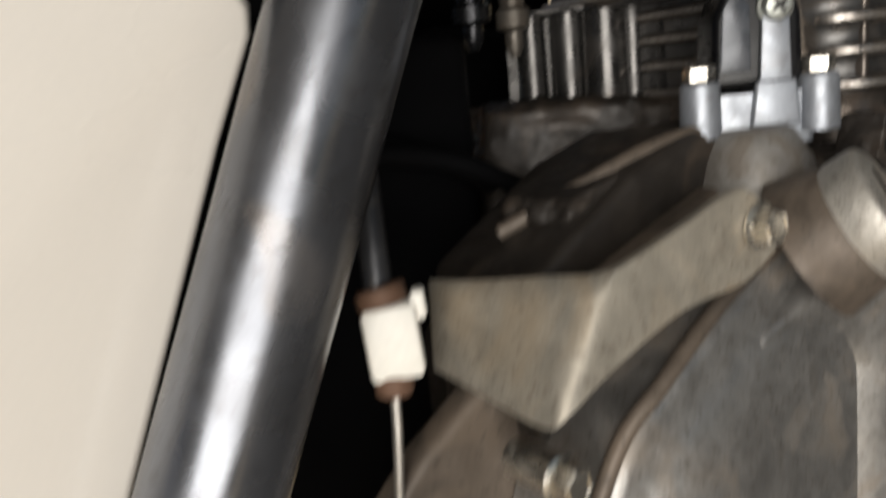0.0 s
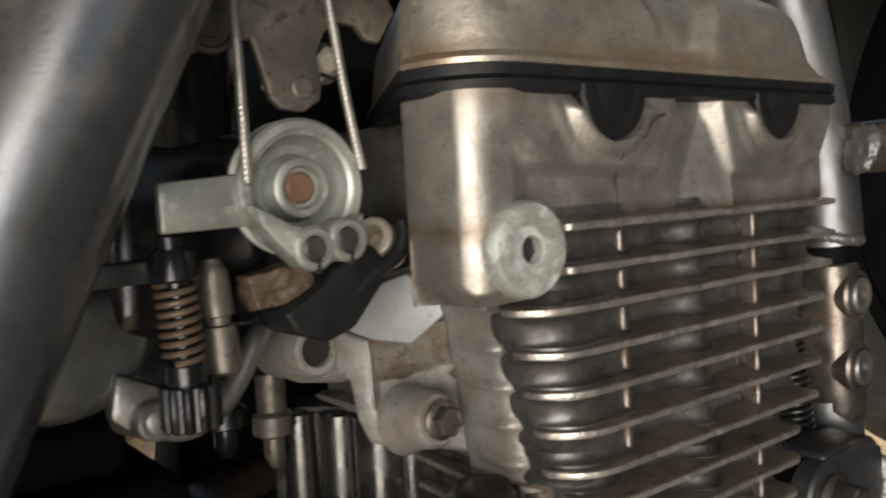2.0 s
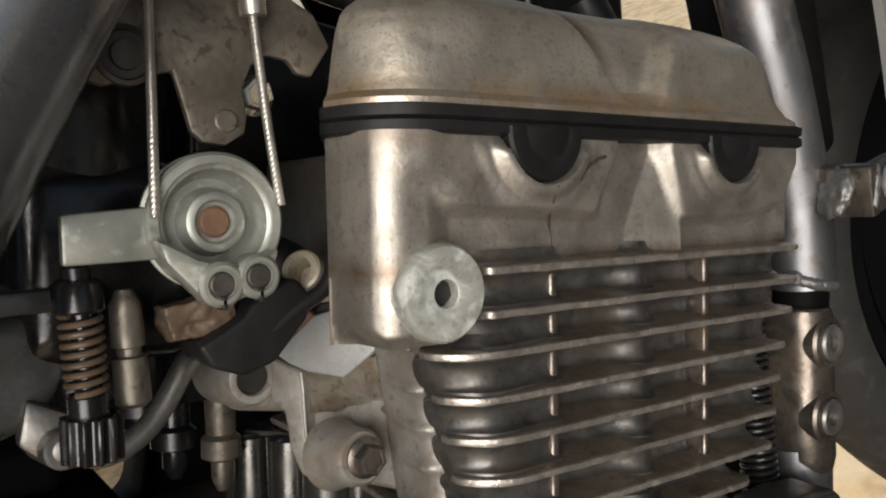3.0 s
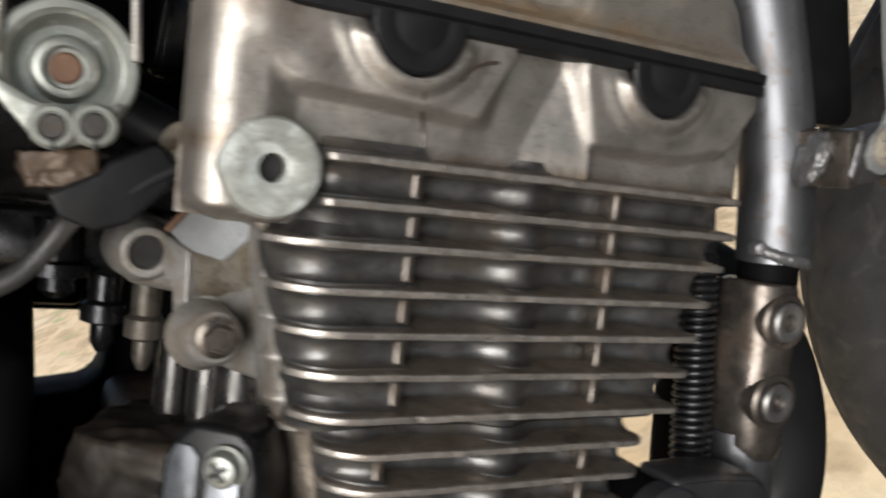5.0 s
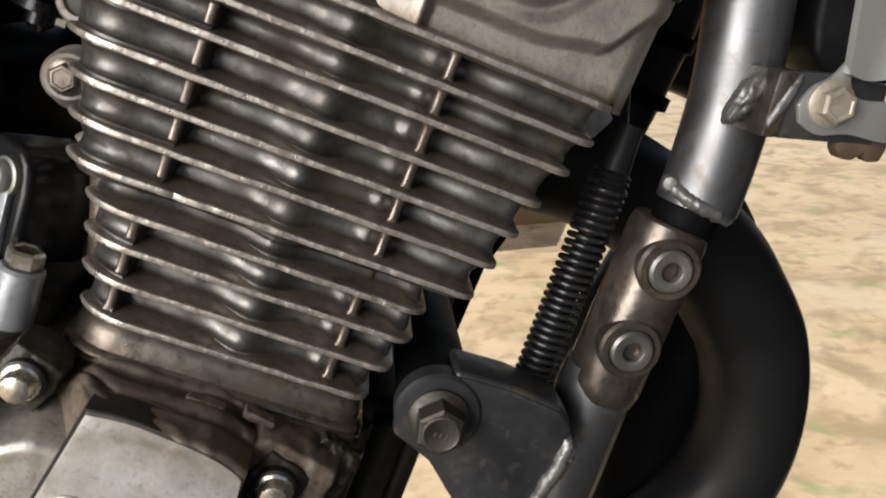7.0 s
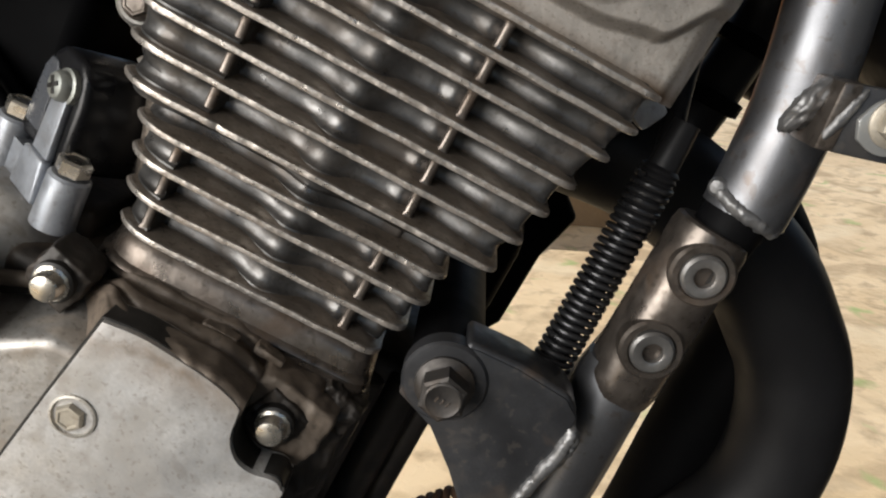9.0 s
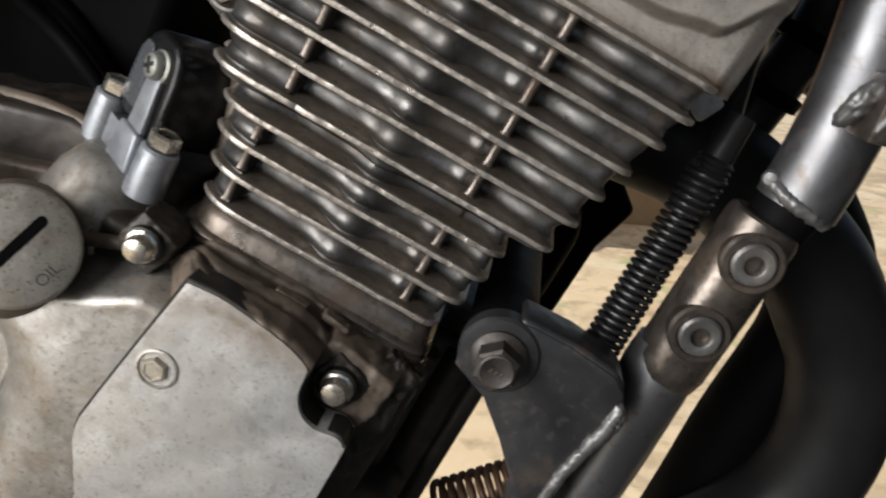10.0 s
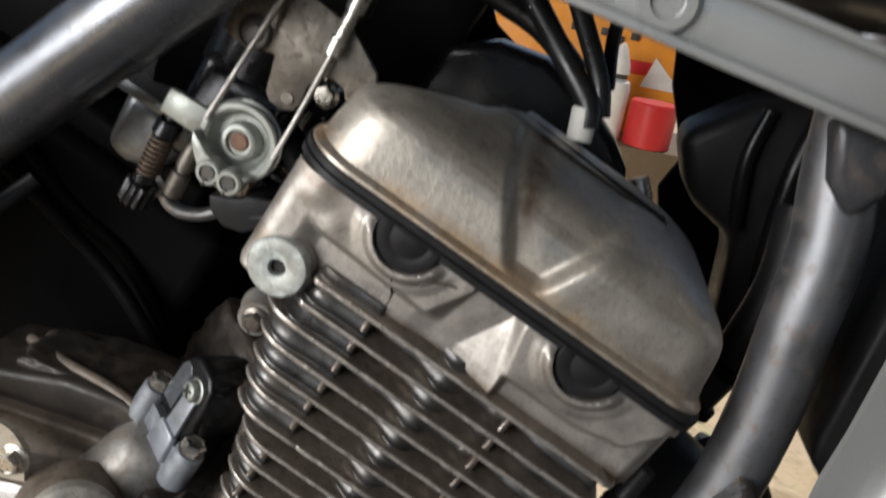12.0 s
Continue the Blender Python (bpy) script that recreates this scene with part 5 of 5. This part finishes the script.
for pts in ([(-115.2, 23.5, 40), (-114.6, 25, 60), (-113.6, 28, 100), (-112, 30, 150)], [(-88.4, 23.5, 42), (-89.4, 27, 60), (-91, 29.5, 84), (-93, 31, 110)]):
    part("throttle_cable", rope(pts, 1.05), CABLE, carb, "bare twisted steel cable")
part("cable_ferrule", merge(lathe((-90.8, 29.4, 83), (-2.2, 1.6, 28), [(0, 1.6), (0.2, 3.0), (6, 3.2), (6.4, 2.6), (16, 2.6), (16.4, 3.4), (28, 3.4)], 24)), BRIGHT, carb, "bright cable ferrule")
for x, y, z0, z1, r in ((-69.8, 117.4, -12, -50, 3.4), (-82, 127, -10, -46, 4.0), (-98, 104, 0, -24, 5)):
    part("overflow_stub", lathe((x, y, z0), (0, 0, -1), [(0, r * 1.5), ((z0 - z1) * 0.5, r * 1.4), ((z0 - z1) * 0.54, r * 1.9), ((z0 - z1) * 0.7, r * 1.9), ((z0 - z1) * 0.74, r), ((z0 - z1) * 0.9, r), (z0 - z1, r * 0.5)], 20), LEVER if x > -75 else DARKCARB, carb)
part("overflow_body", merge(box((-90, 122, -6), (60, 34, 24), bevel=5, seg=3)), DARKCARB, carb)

# ---- cable bracket on the clutch cover ----
holder = thing("cable_bracket", (-120, 0, -110), "folded grey steel cable bracket bolted to the crankcase", "bracket")


TOP = smooth_path([(-103, -13, -91), (-112, -13, -87.0), (-128, -10, -93.2), (-143, -7.4, -98.8), (-150, -4.5, -101), (-155, 8, -102.5), (-160, 26, -105), (-164, 44, -106.7)], 5)
LOW = smooth_path([(-97, -12.8, -104), (-108, -11.4, -110.5), (-130, -10.5, -113), (-152, -9.5, -121.5), (-166, -9, -128.5), (-169.5, -5, -130.5), (-168.5, 16, -130), (-167.6, 40, -129)], 5)
bm = bmesh.new()
sheet = []
for k in range(2):
    sheet.append([[bm.verts.new(p.lerp(q, s / 6) + Vector((0.9, 2.0, 0.4)) * k) for s in range(7)] for p, q in zip(TOP, LOW)])
    for u, v in zip(sheet[k], sheet[k][1:]):
        for s in range(6):
            bm.faces.new((u[s], u[s + 1], v[s + 1], v[s]))
rim = [[c[0] for c in g] + g[-1][1:] + [c[6] for c in g[-2::-1]] + g[0][5:0:-1] for g in sheet]
for i in range(len(rim[0])):
    j = (i + 1) % len(rim[0])
    bm.faces.new((rim[0][i], rim[0][j], rim[1][j], rim[1][i]))
part("arm", bm, STEEL, holder, "folded steel arm with a bent tab", 60)
part("bracket_bolt", merge(hexhead((-104, -13, -97), OUT, 8, 5.5, 6.0)), BRIGHT, holder)
part("pivot_bolt", merge(hexhead((-163, -2, -146), OUT, 8, 7, 5.6), rod((-163, 14, -146), (-163, -2, -146), 5)), BRIGHT, holder)
plug_white = thing("cable_end", (-185, 28, -112), "white plastic cable end with a thin wire on a bracket", "cable")
part("block", merge(box((-186, 27, -113), (13, 9, 18), (0, -4, -30), 1.8), box((-180, 24, -105), (3.4, 5, 7), (0, -4, -30), 1.0)), WHITE, plug_white)
part("sleeve", rod((-187.4, 29, -100), (-187, 28, -104.5), 6.0), RUST, plug_white)
part("foot", rod((-186.8, 27, -121), (-187, 27, -126), 4.6), RUST, plug_white)
part("wire", sweep([(-187, 27, -124), (-188, 27, -140), (-190, 28, -165), (-192, 30, -200)], 1.2, 10), CABLE, plug_white)
part("sheath", sweep([(-187.4, 29, -101), (-186, 32, -88), (-182, 40, -66), (-174, 56, -40)], 3.4, 14), BRACKET, plug_white)

# ---- side cover ----
side = thing("side_cover", (-300, 40, -100), "glossy ivory plastic side cover panel", "side panel")
PANEL_OUT = [(-420, -34), (-232, -24), (-216, -25.5), (-209, -29.5), (-206, -36), (-206.5, -42), (-217, -64), (-247, -134), (-290, -240), (-420, -240)]
panel = part("panel", prism(PANEL_OUT, 35, 41, 2.6, 4), IVORY, side)
part("inner_lip", prism([(x - 5, z - 4) for x, z in PANEL_OUT], 41, 52, 1.0, 2), BLACK_SHADE, side, "black inner lip of the cover")

# ---- near-black bodies added for the shaded inside of the bike ----
airbox = thing("airbox", (-230, 150, 60), "black airbox behind the carburettor, a filler for the shaded interior", "airbox")
# case and walls sized to keep the interior dark
part("case", prism([(-370, -30), (-192, -26), (-187, 10), (-184, 14), (-140, 16), (-128, 60), (-110, 190), (-340, 190)], 110, 220, 6, 3), BLACK_SHADE, airbox)
part("front_wall", box((-104, 140, 110), (76, 10, 120), (0, 0, 0), 4, 2), BLACK_SHADE, airbox)
part("rear_wall", box((-105, 236, 50), (46, 16, 200), (0, 0, 0), 4, 2), BLACK_SHADE, airbox)
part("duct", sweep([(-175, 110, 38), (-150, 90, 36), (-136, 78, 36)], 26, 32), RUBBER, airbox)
# added box that closes off the shaded interior
fill_box = thing("dark_fill_box", (-230, 150, -110), "black box low behind the engine, added to fill the shaded interior", "box")
part("case", box((-241, 165, -120), (278, 130, 160), (0, 0, 0), 8, 3), BLACK_SHADE, fill_box)
part("lid", box((-252, 165, -27), (262, 136, 14), (0, 0, 0), 4, 3), BLACK_SHADE, fill_box)
# backdrop sheets added in place of the darkness beyond the engine
backdrop = thing("dark_backdrop", (-80, 245, 60), "matt black backdrop sheets, added for the darkness beyond the engine", "panel")
part("rear_sheet", prism([(-200, 260), (-120, 260), (-87, 121), (-65, 100), (11, 84), (58, 34), (58, -60), (-60, -60), (-66, -54), (-130, -54), (-130, 40), (-200, 54)], 240, 246, 2), BLACK_SHADE, backdrop)
part("front_sheet", prism([(2, 182), (36, 129), (66, 100), (66, 79), (90, 50), (127, 27), (155, 45), (198, 57), (215, 75), (215, 240), (-20, 240)], 240, 246, 2), BLACK_SHADE, backdrop)
# unseen tank, added to shade the engine from above
tank = thing("fuel_tank", (60, 65, 290), "unseen black fuel tank over the engine, added to shade it", "fuel tank")
part("shell", box((55, 90, 262), (460, 130, 130), (0, -25, 0), 40, 6), TANK, tank)
# guessed block, added to fill the dark background past the head
backing_block = thing("dark_backing_block", (95, 170, 100), "black block with thick leads, added for the dark background past the head", "ignition coil")
part("case", merge(prism([(40, 118), (58, 150), (78, 166), (160, 170), (170, 40), (120, 40), (92, 92), (62, 96)], 150, 190, 8, 3)), RUBBER, backing_block)
part("strap", sweep([(84, 148, 160), (92, 146, 130), (108, 146, 96), (130, 150, 60)], 5, 12), PLASTIC, backing_block)
part("strap", sweep([(64, 146, 150), (70, 144, 126), (86, 146, 100)], 3.5, 12), PLASTIC, backing_block)
breather = thing("cam_sensor_housing", (-30, 150, 95), "black plastic housing behind the valve cover", "housing")
part("case", merge(prism([(-70, 92), (-52, 106), (-30, 112), (-6, 108), (16, 100), (30, 92), (38, 48), (-74, 48)], 132, 156, 5, 3)), PLASTIC, breather)
part("clamp_screw", rod((34, 131, 94), (42, 129, 87), 4.5), BRIGHT, breather)
for pts, r in (([(-90, 120, 150), (-60, 112, 136), (-30, 100, 122), (-8, 92, 112), (-2, 90, 104)], 5.0), ([(-60, 122, 160), (-34, 112, 140), (-10, 98, 122), (0, 94, 110)], 4.2), ([(-100, 130, 128), (-70, 126, 122), (-40, 124, 122), (-16, 118, 116)], 5.5), ([(-20, 128, 160), (-14, 120, 138), (-4, 104, 120)], 3.0)):
    lead = thing("wiring_lead", pts[2], "thick black wiring lead above the engine", "cable", "leads above the engine")
    part("sheath", sweep(pts, r, 16, 8), WIRE, lead)
sleeve = thing("wire_sleeve", (-4, 91, 106), "short white plastic sleeve round black leads", "sleeve")
part("tube", lathe((-7, 92.0, 110), (0.45, -0.2, -1), [(0, 5.0), (0.6, 5.5), (13, 5.2), (13.6, 4.4)], 28), WHITE, sleeve)
bars = thing("printed_marking", (-45, 106, 128), "faint white print on a black lead", "marking")
for k in range(9):
    p = Vector((-62 + k * 5.0, 107.6 - k * 1.6, 135.6 - k * 2.5))
    part("bar", box(p, (2.6 if k % 3 else 3.4, 0.5, 2.2), (0, 27, 0), 0.1), WHITE, bars)
for pts in ([(-215, 100, -70), (-170, 92, -74), (-130, 84, -80), (-96, 80, -96)], [(-230, 96, -40), (-180, 100, -66), (-140, 98, -74), (-104, 92, -92)]):
    c = thing("crankcase_cable", pts[1], "black cable running over the crankcase", "cable", "cables over the crankcase")
    part("sheath", sweep(pts, 3.6, 14, 8), BLACK_SHADE, c)

# ---- things on the ground beyond the bike, in metres of the world ----


def far_thing(name, x, y, z, label, category):
    return thing(name, (0, 0, 0), label, category, m=pose(x, y, z))


crate = far_thing("carton", 0.16, 1.70, 0.0, "brown carton standing on the ground", "carton")
part("body", box((0, 0, 160), (520, 300, 320), bevel=4), CARTON, crate)
sack = far_thing("orange_packet", 0.05, 1.76, 0.32, "orange printed packet standing on a carton", "packet")
part("pouch", rings_body([[(x, y, z) for x, y in rounded(-230 * w, 230 * w, -38 * d, 38 * d, 20 * d, 5)] for z, w, d in ((0, 0.96, 1), (20, 1, 1), (150, 1, 0.9), (260, 0.99, 0.6), (300, 0.97, 0.15), (320, 0.97, 0.1))]), ORANGE, sack)
part("printed_patch", box((110, -38, 150), (80, 3, 30), (0, 0, 0), 1), RED, sack)
part("printed_patch", prism([(130, 110), (152, 178), (206, 128), (206, 108)], -39.6, -34, 0.5), WHITE, sack)
for k in range(5):
    part("printed_bar", box((-40 + k * 34, -36, 215 - (k % 2) * 12), (20, 3, 16), (0, 0, 0), 1), INK, sack)
bottle = far_thing("white_bottle", 0.120, 1.60, 0.32, "white plastic bottle with a conical cap on a carton", "bottle")
part("body", lathe((0, 0, 0), (0, 0, 1), [(0, 30), (4, 33), (112, 33), (126, 30), (134, 18)], 32), WHITE, bottle)
part("collar", lathe((0, 0, 134), (0, 0, 1), [(0, 22), (9, 22)], 28), INK, bottle)
part("cap", lathe((0, 0, 143), (0, 0, 1), [(0, 25), (20, 22), (54, 10), (64, 3)], 28), WHITE, bottle)
tin = far_thing("red_tin", 0.212, 1.60, 0.32, "red tin standing on a carton", "tin")
part("body", lathe((0, 0, 0), (0, 0, 1), [(0, 50), (2, 52), (92, 52), (96, 49), (98, 20)], 40), RED, tin)
